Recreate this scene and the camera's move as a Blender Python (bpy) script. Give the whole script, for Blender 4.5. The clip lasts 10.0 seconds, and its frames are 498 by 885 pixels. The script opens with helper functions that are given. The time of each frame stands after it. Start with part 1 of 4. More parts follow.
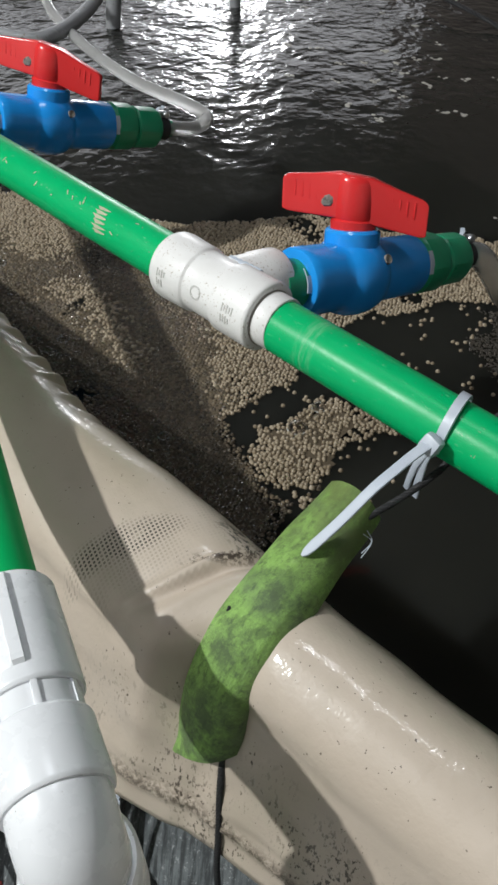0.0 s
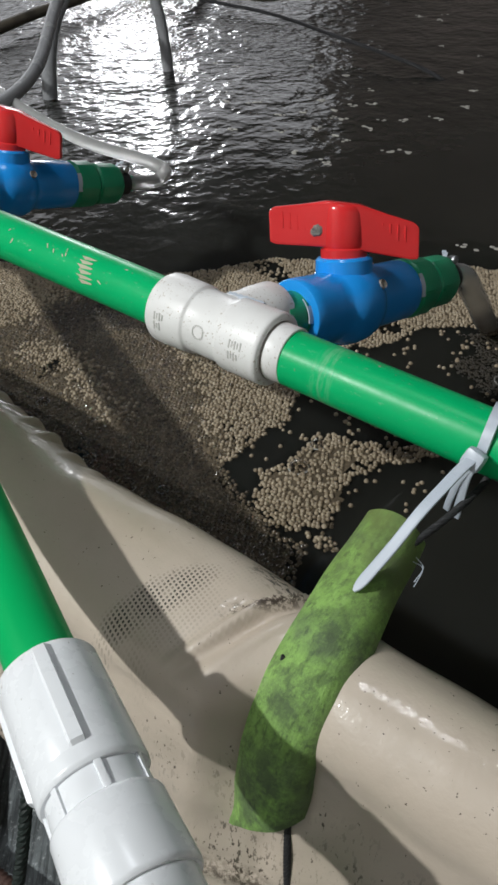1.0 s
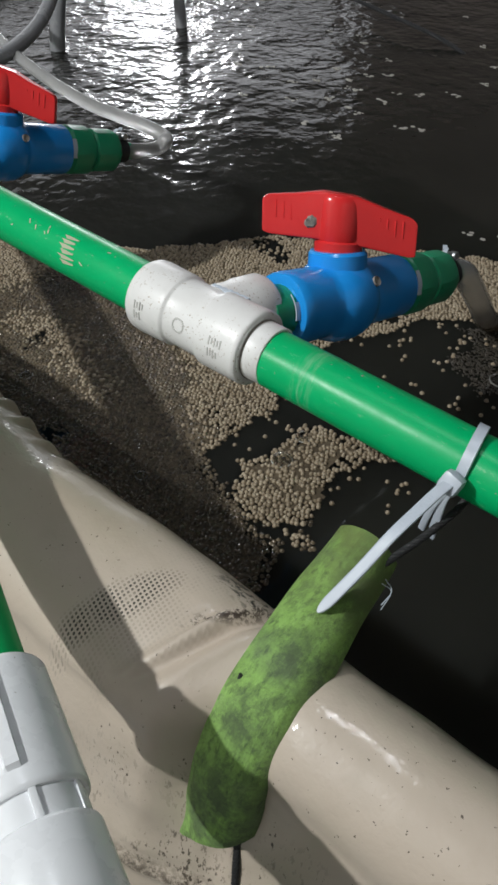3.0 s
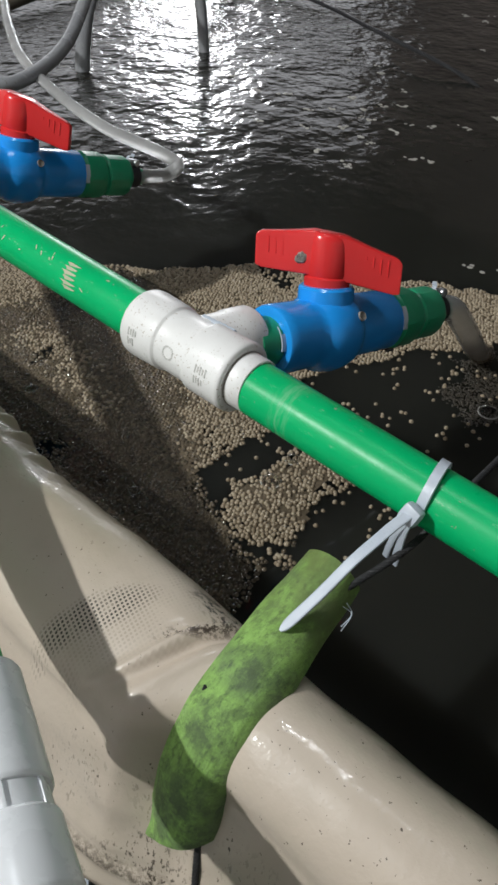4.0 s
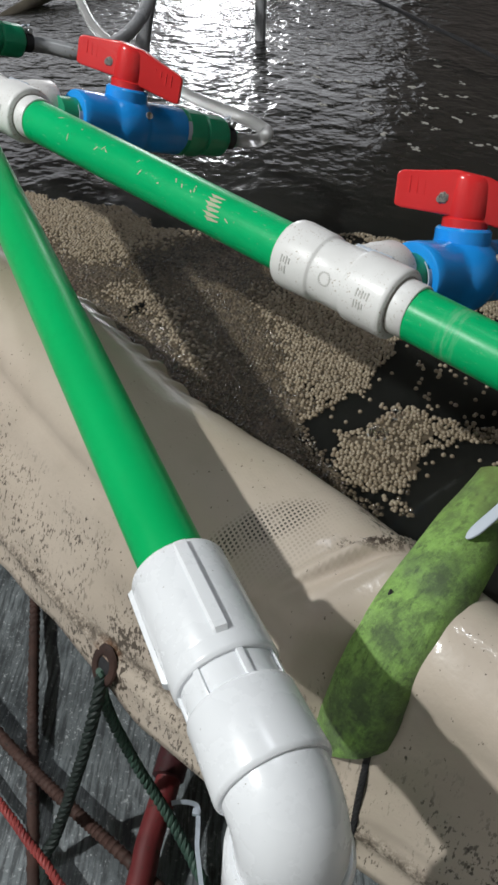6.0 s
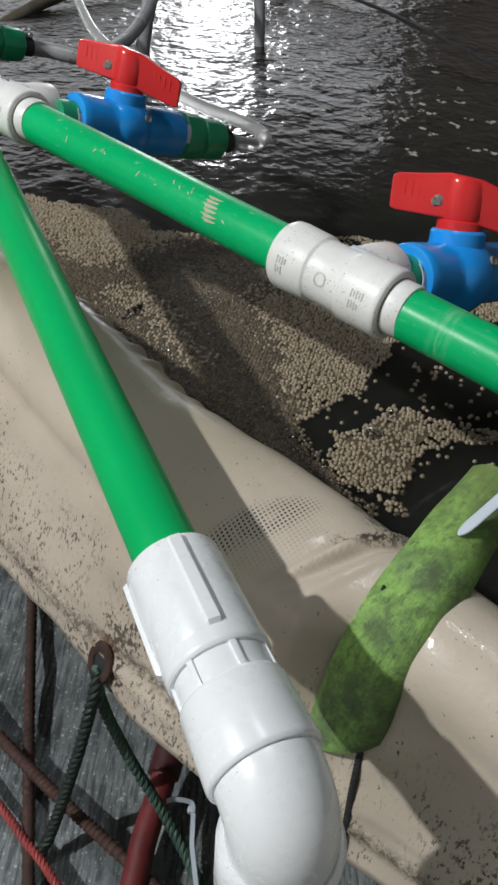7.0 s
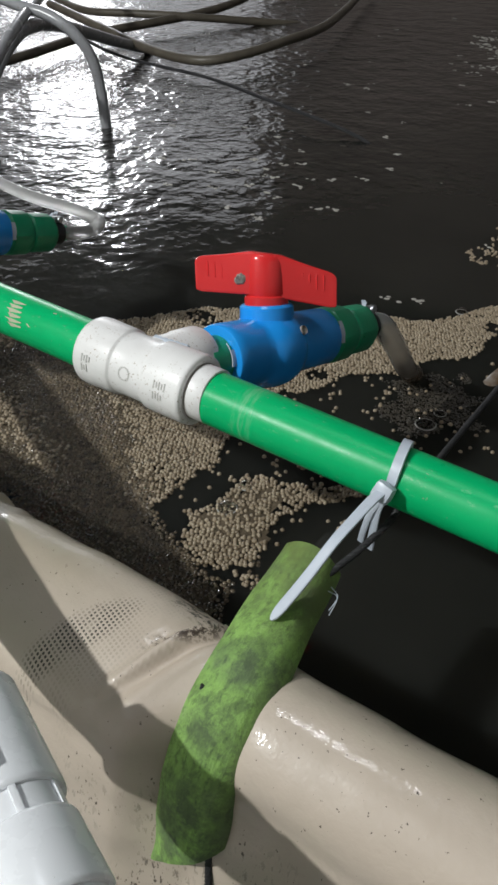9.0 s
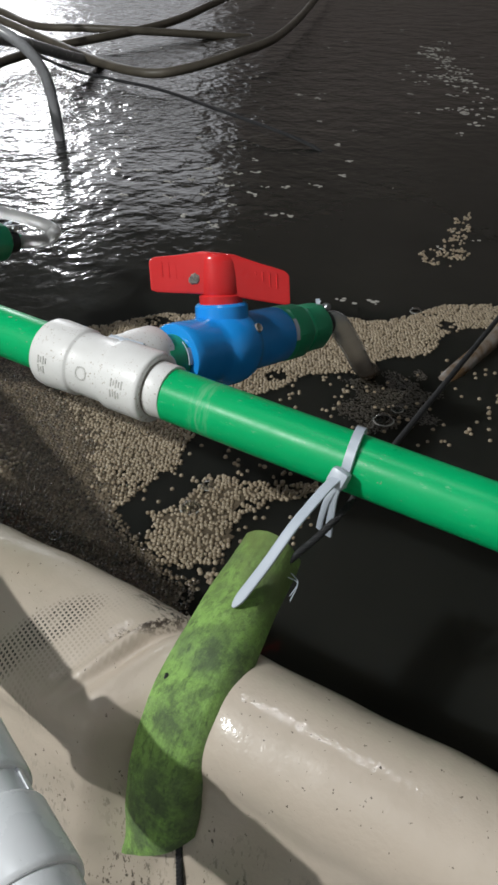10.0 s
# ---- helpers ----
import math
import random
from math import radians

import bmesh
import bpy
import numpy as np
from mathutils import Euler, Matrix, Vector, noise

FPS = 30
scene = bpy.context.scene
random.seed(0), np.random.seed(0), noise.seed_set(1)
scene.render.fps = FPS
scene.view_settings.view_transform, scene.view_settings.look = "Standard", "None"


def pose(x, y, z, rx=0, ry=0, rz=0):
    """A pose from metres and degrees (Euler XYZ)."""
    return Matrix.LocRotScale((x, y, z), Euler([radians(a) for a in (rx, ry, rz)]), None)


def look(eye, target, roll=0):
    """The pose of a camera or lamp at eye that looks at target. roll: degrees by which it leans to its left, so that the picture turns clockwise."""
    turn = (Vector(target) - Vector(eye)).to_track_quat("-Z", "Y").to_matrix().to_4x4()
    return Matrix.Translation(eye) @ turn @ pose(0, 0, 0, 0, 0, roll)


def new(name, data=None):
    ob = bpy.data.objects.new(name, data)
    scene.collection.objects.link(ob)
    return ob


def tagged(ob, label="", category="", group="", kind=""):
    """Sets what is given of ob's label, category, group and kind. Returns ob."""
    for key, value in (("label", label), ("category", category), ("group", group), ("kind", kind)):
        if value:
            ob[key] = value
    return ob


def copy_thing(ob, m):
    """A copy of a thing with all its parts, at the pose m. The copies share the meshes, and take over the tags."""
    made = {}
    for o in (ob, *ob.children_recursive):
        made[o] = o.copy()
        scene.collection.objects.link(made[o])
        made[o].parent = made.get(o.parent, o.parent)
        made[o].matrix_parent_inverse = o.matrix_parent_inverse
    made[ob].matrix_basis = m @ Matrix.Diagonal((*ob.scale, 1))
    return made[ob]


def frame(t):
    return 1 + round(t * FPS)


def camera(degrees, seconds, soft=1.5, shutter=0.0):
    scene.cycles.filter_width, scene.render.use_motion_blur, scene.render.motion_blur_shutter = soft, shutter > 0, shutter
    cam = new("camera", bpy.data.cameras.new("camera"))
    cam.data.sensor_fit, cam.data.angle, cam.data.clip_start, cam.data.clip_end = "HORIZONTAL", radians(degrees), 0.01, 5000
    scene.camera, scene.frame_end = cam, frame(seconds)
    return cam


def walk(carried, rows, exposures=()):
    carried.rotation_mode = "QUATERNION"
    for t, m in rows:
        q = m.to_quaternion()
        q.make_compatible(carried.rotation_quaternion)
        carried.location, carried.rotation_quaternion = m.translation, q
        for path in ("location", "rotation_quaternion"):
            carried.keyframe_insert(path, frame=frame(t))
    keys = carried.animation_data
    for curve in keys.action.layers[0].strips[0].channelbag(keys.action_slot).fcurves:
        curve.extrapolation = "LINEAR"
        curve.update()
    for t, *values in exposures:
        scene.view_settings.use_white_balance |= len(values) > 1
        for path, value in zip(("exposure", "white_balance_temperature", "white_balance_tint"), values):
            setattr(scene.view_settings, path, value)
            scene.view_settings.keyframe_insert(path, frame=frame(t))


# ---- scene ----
cam = camera(35.5, 10.0, soft=2.8)
PATH = [
    (0, (0.2848, -0.2874, 0.368), (-0.735, 0.6986, -1.042), -1.1),
    (0.5, (0.2606, -0.3041, 0.361), (-0.7865, 0.7125, -1.007), -2.1),
    (1, (0.2486, -0.3075, 0.346), (-0.7471, 0.8323, -0.961), -3.7),
    (1.5, (0.2438, -0.2898, 0.334), (-0.6894, 0.8749, -0.999), -3.6),
    (2, (0.2198, -0.2839, 0.334), (-0.6969, 0.8382, -1.044), -1.8),
    (2.5, (0.2269, -0.2826, 0.342), (-0.7026, 0.8284, -1.037), -0.7),
    (3, (0.2425, -0.2771, 0.352), (-0.7148, 0.8108, -1.026), -0.6),
    (3.2, (0.2482, -0.2715, 0.36), (-0.734, 0.8061, -1.009), -0.7),
    (4.3, (0.2687, -0.2766, 0.375), (-0.7332, 0.8068, -0.975), 1.0),
    (4.5, (0.2636, -0.2843, 0.368), (-0.739, 0.8012, -0.979), 1.1),
    (5, (0.2378, -0.3223, 0.324), (-0.7655, 0.7597, -1.026), 1.2),
    (5.5, (0.2247, -0.3561, 0.33), (-0.7812, 0.7443, -1.004), 2.4),
    (5.7, (0.2218, -0.3645, 0.333), (-0.7827, 0.7387, -0.999), 2.8),
    (7, (0.2281, -0.371, 0.333), (-0.782, 0.7408, -0.988), 3.2),
    (7.5, (0.2352, -0.3696, 0.336), (-0.7921, 0.7911, -0.929), 3.7),
    (8, (0.2559, -0.3507, 0.34), (-0.7503, 0.8656, -0.889), 1.7),
    (8.5, (0.2681, -0.3318, 0.352), (-0.6959, 0.94, -0.855), -0.1),
    (9, (0.2683, -0.3148, 0.35), (-0.6544, 0.9821, -0.86), -0.3),
    (9.5, (0.2639, -0.3261, 0.349), (-0.6317, 0.9903, -0.86), -0.2),
    (10, (0.2795, -0.322, 0.345), (-0.5824, 1.0386, -0.841), -0.4),
]
STOPS = [(0, 0.26), (0.5, 0.26), (1, 0.1), (1.5, 0.05), (2.5, 0.03), (3.2, 0.07), (4.3, 0.2), (4.5, 0.2), (5, 0.05), (7, 0.05), (8, 0.1), (9, 0.12), (9.5, 0.16), (10, 0.11)]
walk(cam, [(t, look(eye, target, roll)) for t, eye, target, roll in PATH], STOPS)

# ---- light ----
world = bpy.data.worlds.new("shed_air")
scene.world = world
world.use_nodes = True
world.node_tree.nodes["Background"].inputs[0].default_value = (0.62, 0.63, 0.66, 1)
world.node_tree.nodes["Background"].inputs[1].default_value = 1.4


def lamp(name, kind, eye, target, power, colour, size):
    data = bpy.data.lights.new(name, kind)
    data.energy, data.color = power, colour
    if kind == "AREA":
        data.shape, data.size, data.size_y = "RECTANGLE", size[0], size[1]
    else:
        data.shadow_soft_size = size
    ob = new(name, data)
    ob.matrix_world = look(eye, target)
    return ob


KEY = Vector((-1.1, -2.0, 2.15))
lamp("bulb_light", "POINT", KEY, (0, 0, 0), 270, (0.97, 1.0, 0.985), 0.04)
lamp("tube_light", "AREA", (-0.3, 0.1, 2.25), (-0.3, 0.1, 0), 6.5, (0.9, 0.95, 1.0), (0.5, 0.006))
lamp("flood_light", "AREA", (-3.35, 3.15, 0.98), (0, 0, 0), 9, (0.95, 0.97, 1.0), (0.24, 0.24))
lamp("far_flood_light", "AREA", (-4.90, 4.45, 0.85), (0, 0, 0), 17, (0.95, 0.97, 1.0), (0.78, 0.46))


# ---- materials ----
def nodes_of(name):
    m = bpy.data.materials.new(name)
    m.use_nodes = True
    nt = m.node_tree
    return m, nt, nt.nodes["Principled BSDF"]


def put(nt, kind, **values):
    n = nt.nodes.new(kind)
    for key, value in values.items():
        n.inputs[key].default_value = value
    return n


def ramp(nt, source, a, b, lo=0.0, hi=1.0):
    n = nt.nodes.new("ShaderNodeMapRange")
    n.inputs["From Min"].default_value, n.inputs["From Max"].default_value = a, b
    n.inputs["To Min"].default_value, n.inputs["To Max"].default_value = lo, hi
    nt.links.new(source, n.inputs["Value"])
    return n.outputs["Result"]


def math2(nt, op, a, b):
    n = nt.nodes.new("ShaderNodeMath")
    n.operation = op
    for k, v in enumerate((a, b)):
        if isinstance(v, (int, float)):
            n.inputs[k].default_value = v
        else:
            nt.links.new(v, n.inputs[k])
    return n.outputs[0]


def mix(nt, fac, a, b):
    n = nt.nodes.new("ShaderNodeMix")
    n.data_type = "RGBA"
    if isinstance(fac, (int, float)):
        n.inputs[0].default_value = fac
    else:
        nt.links.new(fac, n.inputs[0])
    for k, v in ((6, a), (7, b)):
        if isinstance(v, tuple):
            n.inputs[k].default_value = (*v, 1)
        else:
            nt.links.new(v, n.inputs[k])
    return n.outputs[2]


def place(nt):
    return nt.nodes.new("ShaderNodeTexCoord").outputs["Object"]


def grain(nt, co, scale, detail=4.0, rough=0.55, stretch=None, turn=0.0):
    if turn:
        spin = nt.nodes.new("ShaderNodeMapping")
        spin.inputs["Rotation"].default_value = (0, 0, turn)
        nt.links.new(co, spin.inputs["Vector"])
        co = spin.outputs[0]
    if stretch:
        mp = nt.nodes.new("ShaderNodeMapping")
        mp.inputs["Scale"].default_value = stretch
        nt.links.new(co, mp.inputs["Vector"])
        co = mp.outputs[0]
    n = put(nt, "ShaderNodeTexNoise", Scale=scale, Detail=detail, Roughness=rough)
    nt.links.new(co, n.inputs["Vector"])
    return n.outputs["Fac"]


def bump(nt, bsdf, height, strength, distance):
    n = put(nt, "ShaderNodeBump", Strength=strength, Distance=distance)
    nt.links.new(height, n.inputs["Height"])
    nt.links.new(n.outputs[0], bsdf.inputs["Normal"])
    return n


def plastic(name, dark, light, rough=0.3, dirt=(0.12, 0.1, 0.08), dirt_at=0.66, scale=60.0, scratch=0.0, bump_by=0.25, coat=0.0):
    """A moulded plastic with a mottled tone, specks of dirt and fine scratches."""
    m, nt, b = nodes_of(name)
    co = place(nt)
    tone = ramp(nt, grain(nt, co, scale * 0.35), 0.2, 0.8)
    colour = mix(nt, tone, dark, light)
    if scratch:
        lines = grain(nt, co, scale * 3.2, 4.0, 0.7, (0.8, 2.0, 2.0))
        colour = mix(nt, ramp(nt, lines, 0.63, 0.72, 0.0, scratch), colour, (0.75, 0.8, 0.7))
        # a rubbed, paler ring beside the joint
        sx = nt.nodes.new("ShaderNodeSeparateXYZ")
        nt.links.new(co, sx.inputs[0])
        ring = math2(nt, "MULTIPLY", ramp(nt, sx.outputs[0], 0.040, 0.050), ramp(nt, sx.outputs[0], 0.060, 0.050))
        rub = grain(nt, co, scale * 3.0, 3.0, 0.6, (2.5, 0.4, 0.4))
        colour = mix(nt, math2(nt, "MULTIPLY", ring, ramp(nt, rub, 0.46, 0.66, 0.0, 0.3)), colour, (0.45, 0.62, 0.45))
    specks = grain(nt, co, scale * 5.0, 3.0, 0.7)
    patches = grain(nt, co, scale * 0.6, 2.0)
    spots = math2(nt, "MULTIPLY", ramp(nt, specks, dirt_at, dirt_at + 0.05), ramp(nt, patches, 0.42, 0.62))
    colour = mix(nt, spots, colour, dirt)
    nt.links.new(colour, b.inputs["Base Color"])
    nt.links.new(ramp(nt, grain(nt, co, scale), 0.15, 0.85, rough * 0.7, rough * 1.3), b.inputs["Roughness"])
    b.inputs["Coat Weight"].default_value = coat
    bump(nt, b, grain(nt, co, scale * 1.7), bump_by, 0.0006)
    return m


GREEN_PIPE = plastic("green_pvc", (0.0, 0.40, 0.130), (0.002, 0.48, 0.165), 0.33, (0.35, 0.33, 0.25), 0.68, 45, 0.18)
CLEAN_GREEN = plastic("clean_green_pvc", (0.0, 0.385, 0.105), (0.001, 0.44, 0.125), 0.34, (0.15, 0.25, 0.15), 0.74, 30)
WHITE_PVC = plastic("white_pvc", (0.76, 0.745, 0.735), (0.88, 0.875, 0.87), 0.36, (0.40, 0.33, 0.26), 0.605, 95)
NEW_PVC = plastic("clean_white_pvc", (0.825, 0.84, 0.87), (0.835, 0.85, 0.88), 0.27, (0.25, 0.23, 0.2), 0.69, 60, 0, 0.06)
BLUE = plastic("blue_abs", (0.012, 0.275, 0.80), (0.022, 0.35, 0.90), 0.2, (0.2, 0.22, 0.25), 0.72, 60)
RED = plastic("red_abs", (0.66, 0.024, 0.026), (0.78, 0.036, 0.038), 0.2, (0.35, 0.3, 0.25), 0.73, 60)
DARK_GREEN = plastic("dark_green_abs", (0.010, 0.26, 0.125), (0.022, 0.37, 0.185), 0.34, (0.4, 0.42, 0.38), 0.68, 70)
TIE = plastic("nylon_white", (0.44, 0.49, 0.57), (0.53, 0.58, 0.65), 0.38, (0.3, 0.28, 0.2), 0.75, 80)
GREY_HOSE = plastic("grey_hose", (0.24, 0.245, 0.26), (0.38, 0.385, 0.40), 0.25, (0.16, 0.12, 0.08), 0.62, 40)
OLD_HOSE = plastic("dirty_hose", (0.075, 0.064, 0.050), (0.155, 0.135, 0.105), 0.45, (0.2, 0.18, 0.15), 0.68, 60)
PALE = plastic("chipped_plastic", (0.40, 0.40, 0.27), (0.58, 0.54, 0.40), 0.6, (0.3, 0.28, 0.2), 0.64, 160)
CORRODED = plastic("corroded_metal", (0.09, 0.08, 0.065), (0.50, 0.47, 0.42), 0.7, (0.05, 0.045, 0.04), 0.52, 260, 0, 0.9)
MARK = plastic("moulded_mark", (0.5, 0.49, 0.47), (0.66, 0.65, 0.63), 0.5, (0.15, 0.13, 0.1), 0.6, 200)
BLACK = plastic("black_fibre", (0.010, 0.010, 0.012), (0.03, 0.03, 0.034), 0.6, (0.12, 0.1, 0.08), 0.7, 120)
CORD = plastic("dark_cord", (0.008, 0.008, 0.009), (0.024, 0.024, 0.026), 0.7, (0.10, 0.095, 0.09), 0.66, 160)
ROPE_GREEN = plastic("green_fibre", (0.022, 0.050, 0.038), (0.060, 0.120, 0.088), 0.6, (0.12, 0.12, 0.1), 0.66, 120)
ROPE_DARK = plastic("dark_fibre", (0.004, 0.009, 0.007), (0.011, 0.021, 0.017), 0.65, (0.06, 0.06, 0.05), 0.68, 120)
ROPE_RED = plastic("red_fibre", (0.20, 0.030, 0.030), (0.34, 0.055, 0.048), 0.6, (0.12, 0.1, 0.08), 0.7, 120)
RUST = plastic("rusty_iron", (0.028, 0.014, 0.011), (0.075, 0.034, 0.025), 0.8, (0.02, 0.015, 0.012), 0.58, 90, 0, 0.7)
MAROON = plastic("maroon_paint", (0.035, 0.010, 0.012), (0.075, 0.018, 0.022), 0.45, (0.04, 0.03, 0.025), 0.6, 60)
RED_STEEL = plastic("red_primer", (0.085, 0.013, 0.015), (0.20, 0.026, 0.028), 0.5, (0.06, 0.03, 0.02), 0.6, 50)
STEEL = plastic("clamp_steel", (0.35, 0.36, 0.38), (0.6, 0.6, 0.62), 0.35, (0.1, 0.07, 0.05), 0.62, 120)
STEEL.node_tree.nodes["Principled BSDF"].inputs["Metallic"].default_value = 0.9
for m in (RED, BLUE):
    m.node_tree.nodes["Principled BSDF"].inputs["Specular IOR Level"].default_value = 0.45
GREEN_PIPE.node_tree.nodes["Principled BSDF"].inputs["Specular IOR Level"].default_value = 0.24
CLEAN_GREEN.node_tree.nodes["Principled BSDF"].inputs["Specular IOR Level"].default_value = 0.2
# pale tone for unseen walls that bounce fill light onto the fittings
FILL_WALL = plastic("fill_wall", (0.48, 0.47, 0.45), (0.58, 0.57, 0.555), 0.8, (0.4, 0.37, 0.33), 0.66, 2.0)
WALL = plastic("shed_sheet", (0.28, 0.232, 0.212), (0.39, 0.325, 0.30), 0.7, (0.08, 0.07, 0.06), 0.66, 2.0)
ROOF = plastic("dark_roof_sheet", (0.035, 0.035, 0.036), (0.07, 0.07, 0.072), 0.7, (0.03, 0.03, 0.03), 0.66, 2.0)
EARTH = plastic("trodden_earth", (0.06, 0.05, 0.04), (0.13, 0.11, 0.09), 0.9, (0.04, 0.035, 0.03), 0.62, 12.0, 0, 0.8)


def liner_material():
    m, nt, b = nodes_of("beige_tarpaulin")
    co = place(nt)
    sep = nt.nodes.new("ShaderNodeSeparateXYZ")
    nt.links.new(co, sep.inputs[0])
    x, y, z = sep.outputs
    colour = mix(nt, ramp(nt, grain(nt, co, 9.0), 0.3, 0.7), (0.485, 0.405, 0.330), (0.555, 0.470, 0.390))
    # film of grey algae in patches
    colour = mix(nt, ramp(nt, grain(nt, co, 30.0, 5.0), 0.55, 0.75, 0.0, 0.4), colour, (0.40, 0.34, 0.27))
    # olive algae on the inner shoulder, with the supply pipe's shade painted in
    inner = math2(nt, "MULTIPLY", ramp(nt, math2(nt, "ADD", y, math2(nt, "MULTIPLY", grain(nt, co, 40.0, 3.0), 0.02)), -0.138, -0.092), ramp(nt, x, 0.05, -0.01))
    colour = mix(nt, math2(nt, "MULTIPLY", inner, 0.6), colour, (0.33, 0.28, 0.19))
    # olive algae along the waterward edge
    algae = math2(nt, "MULTIPLY", ramp(nt, math2(nt, "ADD", y, math2(nt, "MULTIPLY", grain(nt, co, 60.0, 4.0, 0.7), 0.014)), -0.094, -0.083), ramp(nt, x, 0.10, 0.16, 0.35, 0.75))
    colour = mix(nt, algae, colour, (0.15, 0.15, 0.09))
    # scrim that shows through the worn coating
    fx = math2(nt, "SINE", math2(nt, "MULTIPLY", math2(nt, "ADD", x, math2(nt, "MULTIPLY", y, -0.25)), 2520.0), 0)
    fy = math2(nt, "SINE", math2(nt, "MULTIPLY", math2(nt, "ADD", y, math2(nt, "MULTIPLY", x, 0.35)), 2380.0), 0)
    dots = ramp(nt, math2(nt, "MULTIPLY", math2(nt, "ADD", fx, 1.0), math2(nt, "ADD", fy, 1.0)), 0.95, 1.8)
    dx = math2(nt, "DIVIDE", math2(nt, "SUBTRACT", math2(nt, "ADD", x, math2(nt, "MULTIPLY", math2(nt, "ADD", y, 0.135), -0.45)), 0.040), 0.0135)
    dy = math2(nt, "DIVIDE", math2(nt, "SUBTRACT", y, -0.148), 0.036)
    r2 = math2(nt, "ADD", math2(nt, "MULTIPLY", dx, dx), math2(nt, "MULTIPLY", dy, dy))
    worn = math2(nt, "MULTIPLY", ramp(nt, r2, 0.35, 1.15, 1.0, 0.0), ramp(nt, grain(nt, co, 55.0, 3.0), 0.30, 0.50))
    colour = mix(nt, math2(nt, "MULTIPLY", dots, worn), colour, (0.06, 0.05, 0.04))
    # round it the weave only shows faintly
    faint = math2(nt, "MULTIPLY", ramp(nt, r2, 2.0, 9.0, 1.0, 0.0), math2(nt, "MULTIPLY", ramp(nt, x, 0.025, 0.05), ramp(nt, grain(nt, co, 40.0, 3.0), 0.40, 0.60, 0.0, 0.30)))
    colour = mix(nt, math2(nt, "MULTIPLY", dots, faint), colour, (0.10, 0.085, 0.065))
    # dirt specks, thicker towards the hem and along the crease of the rim
    specks = grain(nt, co, 360.0, 3.0, 0.62, (1.0, 1.0, 0.5))
    low = ramp(nt, z, -0.02, -0.10)
    few = ramp(nt, grain(nt, co, 14.0, 3.0), 0.45, 0.65)
    cut = math2(nt, "SUBTRACT", 0.70, math2(nt, "MULTIPLY", math2(nt, "ADD", math2(nt, "MULTIPLY", low, 0.95), 0.20), math2(nt, "MULTIPLY", few, 0.20)))
    spots = ramp(nt, math2(nt, "SUBTRACT", specks, cut), 0.0, 0.04)
    colour = mix(nt, math2(nt, "MULTIPLY", spots, 0.9), colour, (0.055, 0.038, 0.026))
    runs = grain(nt, co, 400.0, 3.0, 0.65, (1.0, 1.0, 0.24))
    runs = math2(nt, "MULTIPLY", ramp(nt, runs, 0.565, 0.61), math2(nt, "MULTIPLY", ramp(nt, z, -0.03, -0.06), ramp(nt, grain(nt, co, 22.0, 2.0), 0.42, 0.6)))
    colour = mix(nt, math2(nt, "MULTIPLY", runs, 0.9), colour, (0.065, 0.048, 0.036))
    # black slime on the inner shoulder beside the strap
    for cx, cy, wx, wy, lean in ((0.086, -0.097, 0.026, 0.010, 0.0), (0.087, -0.117, 0.007, 0.018, 0.88)):
        sx = math2(nt, "DIVIDE", math2(nt, "SUBTRACT", math2(nt, "SUBTRACT", x, cx), math2(nt, "MULTIPLY", math2(nt, "SUBTRACT", y, cy), lean)), wx)
        sy = math2(nt, "DIVIDE", math2(nt, "SUBTRACT", y, cy), wy)
        s2 = math2(nt, "ADD", math2(nt, "MULTIPLY", sx, sx), math2(nt, "MULTIPLY", sy, sy))
        slime = math2(nt, "MULTIPLY", ramp(nt, s2, 0.2, 1.2, 1.0, 0.0), ramp(nt, grain(nt, co, 210.0, 7.0, 0.78, (0.55, 1.0, 1.0)), 0.485, 0.53))
        colour = mix(nt, slime, colour, (0.060, 0.042, 0.032) if lean else (0.032, 0.030, 0.025))
    # brown grime caught along the welded hem
    weld = math2(nt, "ABSOLUTE", math2(nt, "ADD", math2(nt, "ADD", z, 0.110), math2(nt, "MULTIPLY", grain(nt, co, 20.0, 2.0), 0.004)), 0)
    grime = math2(nt, "MULTIPLY", ramp(nt, weld, 0.0010, 0.0085, 1.0, 0.0), ramp(nt, grain(nt, co, 240.0, 4.0, 0.8), 0.38, 0.56))
    colour = mix(nt, math2(nt, "MULTIPLY", grime, 0.85), colour, (0.07, 0.05, 0.035))
    ex = math2(nt, "DIVIDE", math2(nt, "ADD", x, 0.037), 0.012)
    ez = math2(nt, "DIVIDE", math2(nt, "ADD", z, 0.124), 0.017)
    e2 = math2(nt, "ADD", math2(nt, "MULTIPLY", ex, ex), math2(nt, "MULTIPLY", ez, ez))
    rust = math2(nt, "MULTIPLY", ramp(nt, e2, 0.3, 1.3, 0.9, 0.0), ramp(nt, grain(nt, co, 120.0, 4.0), 0.35, 0.6))
    colour = mix(nt, rust, colour, (0.20, 0.085, 0.035))
    nt.links.new(colour, b.inputs["Base Color"])
    nt.links.new(ramp(nt, grain(nt, co, 60.0), 0.3, 0.7, 0.42, 0.58), b.inputs["Roughness"])
    gloss = math2(nt, "MULTIPLY", math2(nt, "MAXIMUM", ramp(nt, x, 0.13, 0.155, 0.42, 0.60), math2(nt, "MULTIPLY", inner, 0.95)), ramp(nt, worn, 0.0, 1.0, 1.0, 0.25))
    nt.links.new(math2(nt, "MULTIPLY", gloss, ramp(nt, grain(nt, co, 35.0, 3.0), 0.35, 0.6, 0.55, 1.0)), b.inputs["Coat Weight"])
    b.inputs["Coat Roughness"].default_value = 0.12
